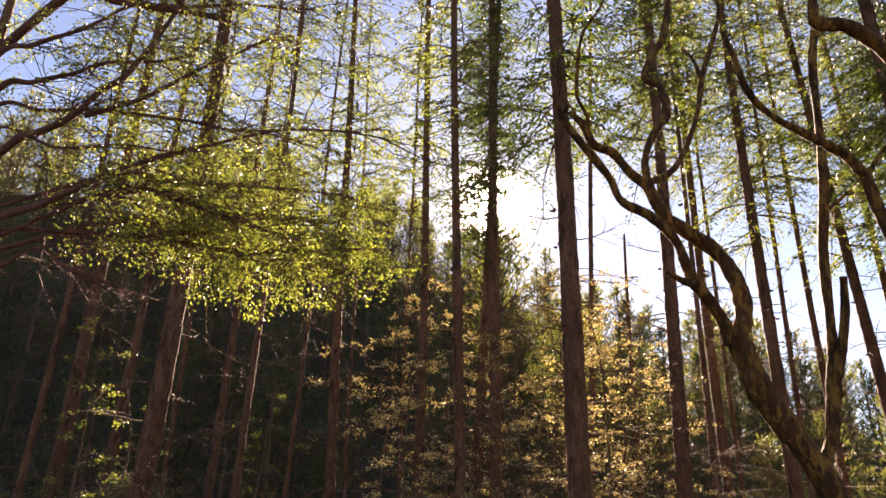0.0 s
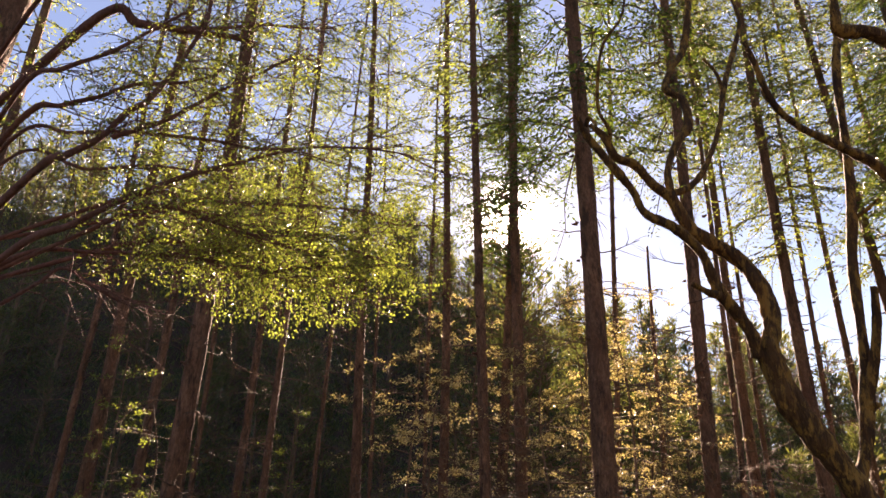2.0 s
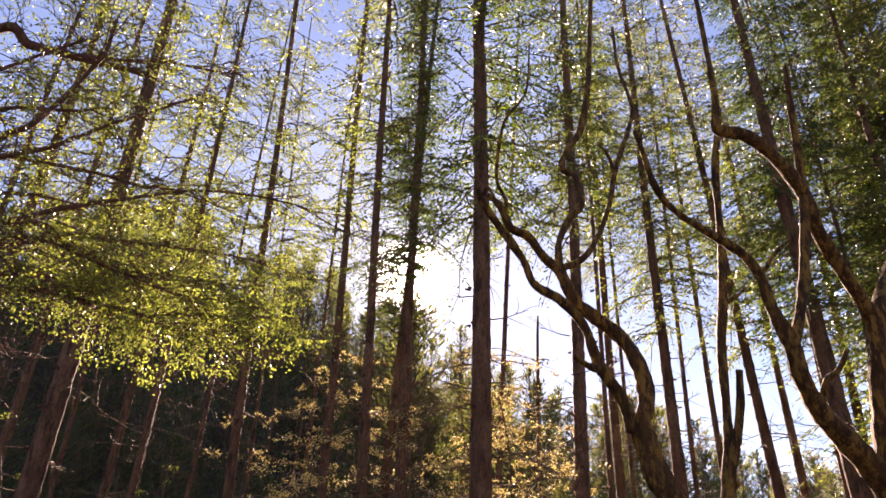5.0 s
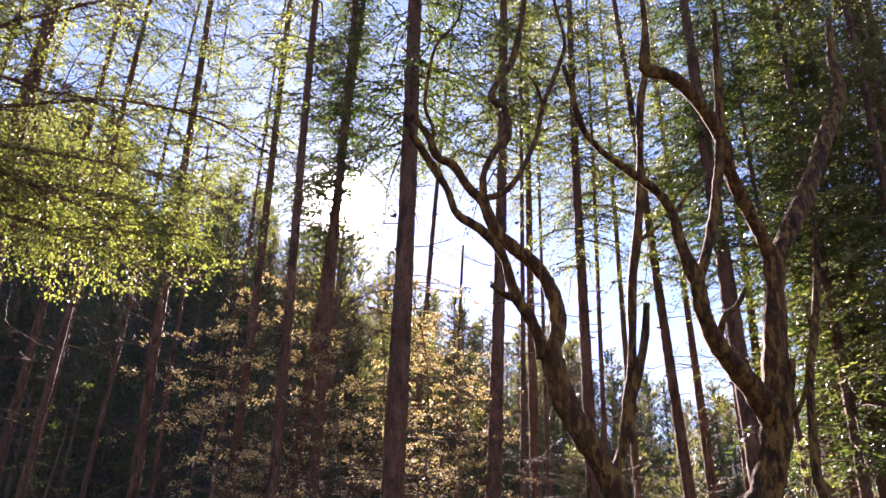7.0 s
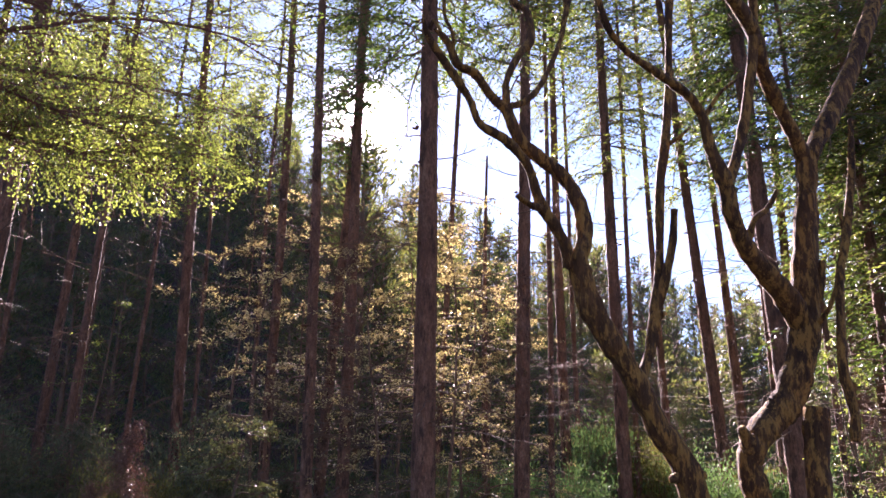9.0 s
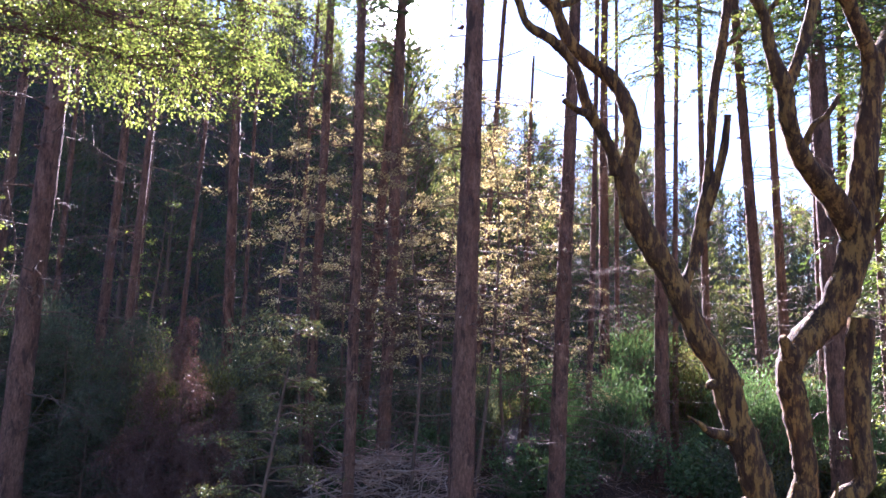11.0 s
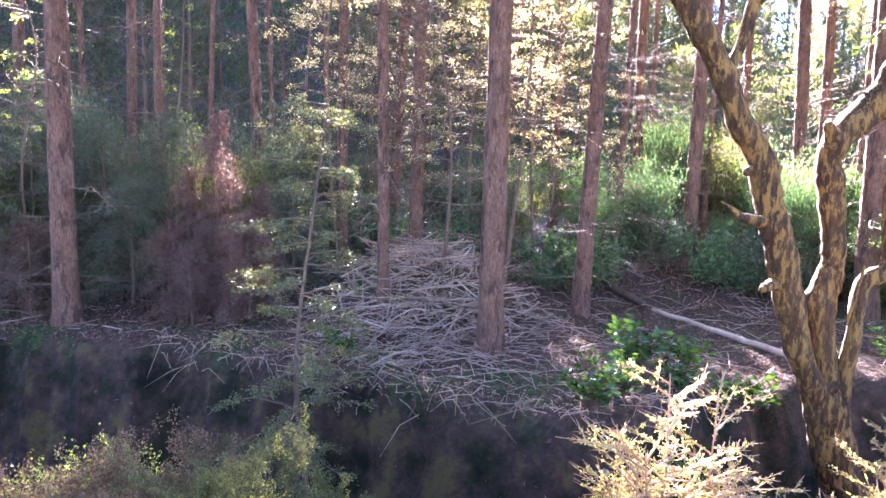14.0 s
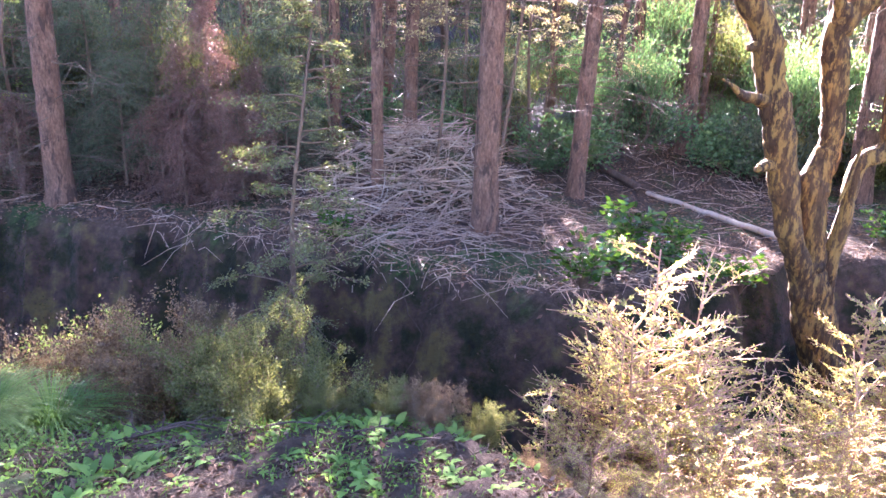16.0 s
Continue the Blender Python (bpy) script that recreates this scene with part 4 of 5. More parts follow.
spots = [(3.9, 12.2, 0), (4.6, 11.6, 0), (5.2, 12.9, 2), (6.3, 12.0, 0), (6.9, 11.2, 2), (7.6, 11.6, 2), (2.6, 12.0, 3), (2.2, 11.2, 4), (4.2, 13.6, 2), (6.0, 14.0, 0), (7.4, 13.4, 2), (8.6, 11.6, 0), (1.5, 14.0, 4), (2.9, 14.6, 1), (0.0, 13.4, 1), (-1.2, 12.4, 4), (-2.6, 12.8, 1), (-3.2, 11.6, 3), (-4.8, 12.0, 4), (-5.8, 11.4, 0), (-6.8, 12.6, 3), (-1.0, 14.2, 1), (-3.9, 14.4, 4), (9.8, 12.4, 3), (8.9, 9.6, 0), (-2.0, 11.2, 3), (-5.2, 10.6, 3), (7.9, 9.2, 2), (8.4, 7.8, 0), (9.2, 7.0, 2)]
for _ in range(40):
    az, r = radians(g.uniform(-36, 46)), g.uniform(11.8, 18.5)
    x, y = r * math.sin(az), r * math.cos(az)
    if y > 10.6 and not (0.0 < x < 2.0 and y < 12.0):
        spots.append((x, y, (0, 2, 0, 3, 4)[g.integers(5)] if x > 2.5 else (1, 4, 3, 4, 0)[g.integers(5)]))
for x, y, k in spots:
    plant("understorey_shrub", UNDER[k], x, y, ("tall bright-green leafy shrub behind the pines", "grey-green feathery shrub in the shade", "tall green shrub with upright shoots", "olive shrub with thin drooping twigs", "grey-green shrub under the pines")[k], "shrub", "understorey shrubs", g.uniform(0.5, 1.0) + 0.75 * g.uniform() ** 2, g.uniform(0, 360))

LOW = [shrub_meshes(490 + s, 0.75, 6, 2, 4, m, TWIG, 5, 0.05, 0.026, 0.8, 0.7, 0.3, 0.006, 0.06) for s, m in enumerate((GREEN_LEAF, GREY_LEAF, OLIVE_LEAF))]
for n in range(38):
    x = g.uniform(2.8, 9.2) if n < 30 else g.uniform(-6.0, 2.5)
    y = g.uniform(10.4, 12.4) if n < 30 else g.uniform(11.2, 13.0)
    if 3.3 < x < 5.2 and y < 10.9:
        continue
    plant("low_shrub", LOW[n % 3 if n >= 30 else (0, 2, 0, 1)[n % 4]], x, y, ("low bright-green shrub on the forest floor", "low grey-green shrub on the forest floor", "low olive shrub on the forest floor")[n % 3 if n >= 30 else (0, 2, 0, 1)[n % 4]], "shrub", "low shrubs", g.uniform(0.7, 1.6), n * 37.0)

# backlit saplings with golden leaves
def tiered_meshes(seed, tall, low, reach, branches, clump, leaf_l, leaf_w, leaf_mat):
    """A slim stem with near-level sprays, the leaves in small clusters along the twigs."""
    rng = np.random.default_rng(seed)
    wood, green = Builder(), Builder()
    stem = curve_points([(0, 0, -0.1), (rng.normal() * 0.08, rng.normal() * 0.08, tall * 0.4), (rng.normal() * 0.12, rng.normal() * 0.1, tall * 0.75), (rng.normal() * 0.15, 0, tall)], 6)
    wood.tube(stem, np.linspace(0.032, 0.006, len(stem)), 6, cap=False)
    pl, wl = [], []
    for n in range(branches):
        z = low + (tall - low) * (n + rng.uniform(0, 1)) / branches
        at = np.array([np.interp(z, stem[:, 2], stem[:, 0]), np.interp(z, stem[:, 2], stem[:, 1]), z])
        a = rng.uniform(0, 6.28)
        out = np.array([math.cos(a), math.sin(a), 0.0])
        side = np.array([-out[1], out[0], 0.0])
        ln = reach * (1.0 - 0.35 * (z - low) / (tall - low)) * rng.uniform(0.25, 1.2)
        t = np.linspace(0, 1, 6)[:, None]
        pts = at + out * ln * t + side * rng.normal() * 0.15 * ln * t * t + np.array([0, 0, 1.0]) * ln * (0.22 * t - 0.30 * t * t) + rng.normal(size=(6, 3)) * 0.015
        wood.tube(pts, np.linspace(0.010, 0.003, 6), 4, cap=False)
        for _ in range(7):
            u = rng.uniform(0.25, 1.0) * 5
            k = min(int(u), 4)
            p = pts[k] + (pts[k + 1] - pts[k]) * (u - k)
            w = out * rng.uniform(0.3, 1.0) + side * rng.choice([-1, 1]) * rng.uniform(0.4, 1.0) + np.array([0, 0, rng.normal() * 0.12 - 0.05])
            tl = ln * rng.uniform(0.12, 0.34)
            wood.tube([p, p + w * tl * 0.5, p + w * tl + [0, 0, -0.03]], [0.004, 0.003, 0.0015], 3, cap=False)
            m = rng.integers(clump // 2, clump + 1)
            s_ = rng.uniform(0.2, 1.05, m)[:, None]
            pl.append(p + w * tl * s_ + rng.normal(size=(m, 3)) * [0.03, 0.03, 0.024])
            wl.append(np.tile(w, (m, 1)) + rng.normal(size=(m, 3)) * 0.6 - [0, 0, 0.35])
    green.leaves(np.concatenate(pl), np.concatenate(wl), leaf_l, leaf_w, rng, 0.2)
    return wood.mesh("branchwork", TWIG), green.mesh("foliage", leaf_mat)


GOLD = [tiered_meshes(430 + s, 6.2, 1.9, 1.6, 36, 16, 0.043, 0.027, GOLD_LEAF) for s in range(3)]
for n, (x, y, size) in enumerate(((2.15, 10.6, 1.0), (2.75, 11.0, 0.86), (1.75, 11.6, 0.95), (-0.35, 11.2, 0.82), (3.55, 11.0, 0.72), (1.1, 9.6, 0.80), (2.3, 13.0, 1.15), (0.2, 13.2, 1.0), (-0.9, 13.4, 1.1), (3.3, 12.8, 0.9))):
    plant("golden_sapling", GOLD[n % 3], x, y, "slim sapling with layered twigs of golden backlit leaves", "tree", "golden saplings", size, n * 77.0)
THIN = [tiered_meshes(440 + s, 5.0, 1.0, 1.0, 26, 8, 0.045, 0.026, SPRING_LEAF) for s in range(2)]
for n, (x, y, size) in enumerate(((-4.6, 10.6, 0.9), (-2.9, 12.0, 0.9), (-5.6, 11.6, 1.1), (6.6, 7.6, 0.75), (7.1, 8.2, 0.85), (7.5, 7.4, 0.8))):
    plant("leafy_sapling", THIN[n % 2], x, y, "thin sapling with sparse yellow-green leaves", "tree", "leafy saplings", size, n * 49.0)

# slim sapling at the gully's edge, with tiers of small leaves
TIER = tiered_meshes(450, 4.5, 0.9, 0.85, 72, 34, 0.034, 0.019, YOUNG_LEAF)
plant("slim_sapling", TIER, -0.41, 6.7, "slim pale-stemmed sapling with tiers of small olive leaves", "tree", "", 0.94, 40, -2.3)

# brown, dying conifer-like bushes on the far bank
def weeping_meshes(seed, tall, reach, branches, per, leaf_mat, sharp=0.7):
    """A cone of arching branches whose fine sprays hang down."""
    rng = np.random.default_rng(seed)
    wood, green = Builder(), Builder()
    wood.tube([(0, 0, -0.1), (0.03, 0, tall * 0.5), (0, 0.02, tall)], [0.035, 0.022, 0.006], 5, cap=False)
    pl, wl = [], []
    for n in range(branches):
        u = (n + rng.uniform(0, 1)) / branches
        z, a = tall * (0.08 + 0.9 * u), rng.uniform(0, 6.28)
        ln = (reach * (1 - u) ** sharp + 0.10) * rng.uniform(0.6, 1.15)
        out = np.array([math.cos(a), math.sin(a), 0.0])
        t = np.linspace(0, 1, 6)[:, None]
        pts = np.array([0, 0, z]) + out * ln * t + np.array([0, 0, 1.0]) * ln * (0.55 * t - 0.85 * t * t)
        pts[1:] += rng.normal(size=(5, 3)) * 0.03
        wood.tube(pts, np.linspace(0.009, 0.002, 6), 3, cap=False)
        m = int(per * (0.5 + ln / reach))
        q = rng.uniform(0.15, 1.0, m) * 5
        k = np.minimum(q.astype(int), 4)
        base = pts[k] + (pts[k + 1] - pts[k]) * (q - k)[:, None]
        pl.append(base + rng.normal(size=(m, 3)) * [0.05, 0.05, 0.03] - np.outer(rng.uniform(0, 0.14, m) ** 1.3, [0, 0, 1.0]))
        wl.append(out * 0.35 + rng.normal(size=(m, 3)) * 0.6 + [0, 0, -0.45])
    green.leaves(np.concatenate(pl), np.concatenate(wl), 0.075, 0.008, rng)
    return wood.mesh("branchwork", TWIG), green.mesh("foliage", leaf_mat)


BROWN = [weeping_meshes(460, 3.0, 0.62, 80, 150, BROWN_LEAF), weeping_meshes(461, 2.2, 1.0, 75, 150, GREY_LEAF, 0.45), weeping_meshes(462, 1.5, 0.7, 46, 140, BROWN_LEAF, 0.5)]
for x, y, k, size in ((-1.9, 10.0, 0, 0.95), (-1.5, 9.8, 2, 1.0), (-3.2, 10.4, 1, 0.85), (-2.6, 10.1, 2, 0.9), (-2.2, 9.6, 2, 0.75), (-1.65, 9.45, 0, 0.5), (-2.35, 10.2, 0, 0.7), (-1.35, 10.2, 0, 0.62), (-1.0, 10.7, 1, 0.8), (-3.9, 11.4, 1, 1.1), (-4.7, 10.9, 1, 1.0), (-5.4, 10.2, 1, 1.15), (-6.1, 11.0, 1, 1.3), (-5.0, 12.2, 1, 1.4), (-6.9, 10.4, 1, 1.2), (-4.4, 10.0, 2, 0.9), (-2.9, 11.2, 1, 1.2)):
    plant("drooping_bush", BROWN[k], x, y, ("dark brown half-dead bush with hanging feathery twigs", "grey-green feathery bush beside the pine", "low maroon-brown bush with drooping twigs")[k], "shrub", "drooping bushes", size, x * 90)

# small-leaved shrubs on the near bank
FINE = [shrub_meshes(470 + s, 0.9, 9, 3, 4, m, TWIG, 14, 0.014, 0.008, 0.75, 0.6, 0.25, 0.006, 0.016) for s, m in enumerate((OLIVE_LEAF, DULL_LEAF, GREY_LEAF))]
for x, y, k, size in ((-0.49, 3.45, 0, 1.0), (-1.22, 3.65, 1, 1.15), (-1.72, 4.2, 0, 1.5), (-0.05, 3.55, 2, 0.55), (0.16, 3.5, 0, 0.5), (-0.9, 3.9, 2, 1.0), (-2.05, 3.8, 1, 1.1), (-0.2, 3.75, 2, 0.6), (0.35, 3.6, 1, 0.5), (1.2, 4.1, 1, 1.45), (1.02, 3.7, 0, 0.8), (0.6, 3.6, 2, 0.5), (0.42, 3.05, 1, 0.34), (0.62, 3.0, 0, 0.33), (0.86, 2.85, 1, 0.36), (0.2, 3.15, 0, 0.34), (-0.1, 3.15, 0, 0.28)):
    plant("small_leaved_shrub", FINE[k], x, y, ("dense rounded shrub with tiny olive leaves", "dense twiggy shrub with tiny brownish leaves", "low shrub with tiny grey-green leaves")[k], "shrub", "small-leaved shrubs", size, x * 130)

SPRAY = shrub_meshes(495, 0.9, 8, 3, 4, SPRING_LEAF, TWIG, 6, 0.014, 0.009, 0.75, 0.5, 0.3, 0.006, 0.016)
for x, y, size in ((-1.62, 4.2, 1.7), (-2.1, 4.3, 1.6)):
    plant("leafy_shrub", SPRAY, x, y, "loose shrub with yellow-green leaves on the gully side", "shrub", "yellow-green shrubs", size, x * 100)

# pale sunlit bushes at the gully's edge
def plume_meshes(seed, tall, reach, stems, branches):
    """Upright reddish stems with feathery rising side shoots, tiny leaves close along the twigs, bare tips."""
    rng = np.random.default_rng(seed)
    wood, green = Builder(), Builder()
    pl, wl = [], []
    up = np.array([0, 0, 1.0])
    for s in range(stems):
        a = s * 6.28 / stems + rng.uniform(0, 1)
        lean = np.array([math.cos(a), math.sin(a), 0]) * rng.uniform(0.05, 0.22) * (s > 0)
        high = tall * (1.0 if s == 0 else rng.uniform(0.6, 0.9))
        stem = curve_points([(0, 0, -0.1), lean * high * 0.4 + up * high * 0.45, lean * high * 0.8 + rng.normal(size=3) * 0.03 + up * high * 0.75, lean * high + up * high], 6)
        wood.tube(stem, np.linspace(0.011, 0.0025, len(stem)), 5, cap=False)
        for n in range(branches):
            u = 0.16 + 0.82 * (n + rng.uniform(0, 1)) / branches
            at = np.array([np.interp(u * high, stem[:, 2], stem[:, c]) for c in range(3)])
            b = rng.uniform(0, 6.28)
            out = np.array([math.cos(b), math.sin(b), 0.0])
            ln = reach * (1.05 - 0.72 * u) * rng.uniform(0.4, 1.35) + 0.05
            way = out + up * rng.uniform(0.25, 0.75)
            t = np.linspace(0, 1, 5)[:, None]
            pts = at + way * ln * t + rng.normal(size=3) * 0.12 * ln * t * t - up * 0.18 * ln * t * t
            wood.tube(pts, np.linspace(0.0052, 0.0022, 5), 3, cap=False)
            runs = [(pts[0], pts[2]), (pts[2], pts[4])]
            side = np.cross(out, up)
            for m in range(6 + int(10 * ln)):
                q = rng.uniform(0.2, 0.92) * 4
                k = min(int(q), 3)
                p = pts[k] + (pts[k + 1] - pts[k]) * (q - k)
                w = way * 0.7 + side * rng.choice([-1, 1]) * rng.uniform(0.5, 1.1) + rng.normal(size=3) * 0.25
                e = p + w * ln * rng.uniform(0.14, 0.34)
                wood.tube([p, e], [0.0028, 0.0013], 3, cap=False)
                runs.append((p, e))
            for p, e in runs:
                m = max(3, int(np.linalg.norm(e - p) / 0.0095))
                f = rng.uniform(0.0, 0.70, m)[:, None]
                pl.append(p + (e - p) * f + rng.normal(size=(m, 3)) * 0.0035)
                wl.append(np.tile((e - p) / (np.linalg.norm(e - p) + 1e-6), (m, 1)) * 0.6 + rng.normal(size=(m, 3)) * 0.7)
    green.leaves(np.concatenate(pl), np.concatenate(wl), 0.0135, 0.0075, rng, 0.2)
    return wood.mesh("branchwork", RED_TWIG), green.mesh("foliage", STRAW_LEAF)


PALE = [plume_meshes(480, 1.6, 0.46, 4, 46), plume_meshes(481, 1.6, 0.52, 5, 36), plume_meshes(482, 1.6, 0.30, 2, 30)]
# x, y, height of the top, kind
for n, (x, y, top, k) in enumerate(((1.95, 4.15, 0.22, 0), (2.3, 4.2, -0.05, 1), (1.7, 3.95, -0.25, 1), (3.75, 4.4, -0.18, 0), (4.1, 4.3, -0.35, 1), (1.03, 3.2, -0.2, 2), (1.3, 3.2, -0.55, 1), (1.6, 3.05, -0.5, 1), (1.95, 3.1, -0.45, 0), (2.3, 3.2, -0.38, 2), (2.35, 3.45, -0.6, 1), (2.75, 3.5, -0.65, 1), (3.15, 3.7, -0.55, 1), (1.15, 2.85, -0.45, 1), (1.45, 2.7, -0.42, 1), (1.8, 2.7, -0.45, 1), (2.15, 2.8, -0.5, 1))):
    z = float(height(x, y))
    plant("pale_bush", PALE[k], x, y, "slender reddish sprig with a few pale-yellow leaves" if k == 2 else "sunlit feathery bush of reddish twigs and tiny pale-yellow leaves", "shrub", "pale bushes", (top - z) / 1.6, n * 66.0)


# ---- wood on the ground ----
def fallen_log(p, q, r0, r1, seed, label, material):
    rng = np.random.default_rng(seed)
    p, q = np.array(p), np.array(q)
    t = np.linspace(0, 1, 16)[:, None]
    pts = p + (q - p) * t + rng.normal(size=(16, 3)) * 0.008
    b = Builder()
    b.tube(pts - p, np.linspace(r0, r1, 16), 10, 0.06, rng)
    ob = new("fallen_log", b.mesh("fallen_log", material, True))
    ob.location = p
    return tagged(ob, label, "log")


def on_ground(x, y, up=0.0):
    return (x, y, float(height(x, y)) + up)


fallen_log(on_ground(5.14, 7.9, 0.05), on_ground(4.36, 10.2, 0.04), 0.042, 0.034, 1, "pale stripped pole lying on the forest floor", STRIPPED_WOOD)
fallen_log(on_ground(4.28, 10.35, 0.07), on_ground(3.75, 11.4, 0.05), 0.06, 0.05, 2, "dark barked pole lying on the forest floor", DARK_BARK)


def brush_pile():
    rng = np.random.default_rng(12)
    meshes = []
    for s in range(8):
        b = Builder()
        ln = 1.0
        pts = curve_points([(0, 0, 0), (ln * 0.33, rng.normal() * 0.05, rng.normal() * 0.03), (ln * 0.66, rng.normal() * 0.06, rng.normal() * 0.03), (ln, 0, 0)], 3)
        b.tube(pts, np.linspace(0.014, 0.006, len(pts)), 5)
        for _ in range(3):
            u = rng.integers(3, len(pts) - 2)
            w = np.array([0.8, rng.normal() * 0.6, rng.normal() * 0.3]) * 0.3
            b.tube([pts[u], pts[u] + w], [0.006, 0.002], 4, cap=False)
        meshes.append(b.mesh("stick", STRIPPED_WOOD if s < 3 else DEAD_WOOD))
    x0, y0 = 0.95, 9.55
    root = empty("brush_pile", x0, y0, float(height(x0, y0)), "heap of bleached dead sticks and cut branches", "brush pile")
    for n in range(290):
        x, y = x0 + rng.normal() * 0.72, y0 + 0.1 + rng.normal() * 0.85
        mound = 0.55 * math.exp(-((x - x0) / 1.1) ** 2 - ((y - y0) / 1.0) ** 2)
        z = float(height(x, y)) + mound * rng.uniform(0.15, 1.0) + 0.03
        ob = part("stick", meshes[n % 8], None, root)
        ob.matrix_basis = Matrix.Translation((x - x0, y - y0, z - float(height(x0, y0)))) @ pose(0, 0, 0, rng.uniform(0, 360), rng.normal() * 14, rng.uniform(0, 360)) @ Matrix.Diagonal((rng.uniform(0.35, 1.0) + 0.7 * rng.uniform() ** 3, *[rng.uniform(0.3, 0.95)] * 2, 1)) @ Matrix.Translation((-0.5, 0, 0))


def scatter():
    """Loose twigs, fallen leaves and grass that nobody could count."""
    rng = np.random.default_rng(33)
    b = Builder()
    for n in range(1900):
        x, y = (rng.uniform(-5.5, 7.5), rng.uniform(5.6, 12.5)) if n < 1300 else (0.95 + rng.normal() * 0.95, 9.2 + rng.normal() * 1.0)
        if y < far_edge(x) - 0.35 or (x < -0.6 and rng.uniform() < 0.6):
            continue
        a, ln = rng.uniform(0, 6.28), rng.uniform(0.12, 0.7)
        dx, dy = math.cos(a) * ln, math.sin(a) * ln
        z0, z1 = float(height(x, y)), float(height(x + dx, y + dy))
        if abs(z1 - z0) > 0.2 * ln + 0.05:
            continue
        b.tube([(x, y, z0 + 0.015), (x + dx / 2 + rng.normal() * 0.05, y + dy / 2 + rng.normal() * 0.05, (z0 + z1) / 2 + rng.uniform(0.02, 0.09)), (x + dx, y + dy, z1 + rng.uniform(0.01, 0.08))], [0.005, 0.004, 0.002], 4, cap=False)
    for _ in range(260):
        x = rng.uniform(-2.5, 3.5)
        y = float(far_edge(x)) + rng.uniform(-0.15, 0.5)
        z, ln = float(height(x, y)), rng.uniform(0.12, 0.38)
        w = np.array([rng.normal() * 0.7, -abs(rng.normal()), rng.normal() * 0.35 - 0.1]) * ln
        p = np.array([x, y, z + 0.03])
        b.tube([p, p + w * 0.5 + [0, 0, 0.05], p + w + rng.normal(size=3) * 0.06], [0.005, 0.004, 0.0015], 4, cap=False)
    tagged(new("loose_twigs", b.mesh("loose_twigs", DEAD_WOOD)), "loose pale-brown twigs strewn over the forest floor", "twigs", kind="stuff")
    b = Builder()
    for n in range(900):
        x, y = (rng.uniform(-1.5, 1.0), rng.uniform(1.7, 3.0)) if n < 600 else (-0.7 + rng.normal() * 0.3, 3.0 + rng.normal() * 0.12)
        a, ln = rng.uniform(0, 6.28), rng.uniform(0.04, 0.28)
        dx, dy = math.cos(a) * ln, math.sin(a) * ln
        z0, z1 = float(height(x, y)), float(height(x + dx, y + dy))
        b.tube([(x, y, z0 + 0.008), (x + dx / 2, y + dy / 2, (z0 + z1) / 2 + 0.014), (x + dx, y + dy, z1 + 0.01)], [0.003, 0.003, 0.001], 4, cap=False)
    tagged(new("fine_twigs", b.mesh("fine_twigs", TWIG)), "fine dry twigs strewn over the near bank", "twigs", kind="stuff")
    b = Builder()
    n = 56000
    x, y = rng.uniform(-6, 8, n), np.where(rng.uniform(size=n) < 0.12, rng.uniform(1.0, 3.4, n), rng.uniform(5.6, 12.5, n))
    keep = (y < 4.5) | (y > far_edge(x) - 0.05)
    x, y = x[keep], y[keep]
    n = len(x)
    p = np.stack([x, y, height(x, y) + 0.012], 1)
    w = rng.normal(size=(n, 3)) * [1, 1, 0.25]
    b.leaves(p, w, 0.04, 0.02, rng, 0.2)
    tagged(new("leaf_litter", b.mesh("leaf_litter", LITTER_LEAF)), "scattered dry brown and pale fallen leaves", "leaf litter", kind="stuff")
    # dark crumbs strewn over the near soil, their tone replacing shade there
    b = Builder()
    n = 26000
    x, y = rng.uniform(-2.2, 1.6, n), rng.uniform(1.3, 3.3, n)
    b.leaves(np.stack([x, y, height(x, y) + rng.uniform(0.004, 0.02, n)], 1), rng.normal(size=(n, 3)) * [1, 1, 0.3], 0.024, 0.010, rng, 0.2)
    tagged(new("rotting_litter", b.mesh("rotting_litter", DARK_LITTER)), "brown crumbled litter on the near bank, toned dark to stand in for shade", "leaf litter", kind="stuff")
    b = Builder()
    n = 24000
    x, y = rng.uniform(-2.6, 1.2, n), rng.uniform(1.4, 3.4, n)
    keep = rng.uniform(size=n) < np.clip(0.7 - 0.45 * (x + 0.8) + 0.5 * np.sin(5 * x + 3 * y) + 0.4 * (y > 2.85), 0.10, 1)
    x, y = x[keep], y[keep]
    n = len(x)
    p = np.stack([x, y, height(x, y) - 0.005], 1)
    half = n // 4
    b.leaves(p[:half], rng.normal(size=(half, 3)) * 0.6 + [0, 0, 0.7], 0.055, 0.008, rng, 0.3)
    q = p[half:] + np.outer(rng.uniform(0.0, 0.05, n - half), [0, 0, 1.0])
    b.leaves(q, rng.normal(size=(n - half, 3)) * [1, 1, 0.5], 0.024, 0.011, rng, 0.2)
    tagged(new("low_grass", b.mesh("low_grass", WEED_LEAF)), "sparse green grass and weeds on the near bank", "grass", kind="stuff")


brush_pile()
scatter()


# ---- unseen wood added behind the camera, to cut sky light from there ----
BEHIND = [(-5, -8, 0.15), (-1.5, -7, 0.14), (2.5, -8.5, 0.16), (6, -6.5, 0.14), (9.5, -4, 0.15), (-11, -1, 0.14), (11.5, 1, 0.15), (-12, 4, 0.15), (-3.2, -9.5, 0.13), (0.6, -11, 0.15), (4.4, -10.5, 0.14), (-7.5, -5.5, 0.14), (7.8, -8.5, 0.13), (-9.0, -9.0, 0.15), (12.5, -3.0, 0.14), (-13.0, -4.5, 0.14)]
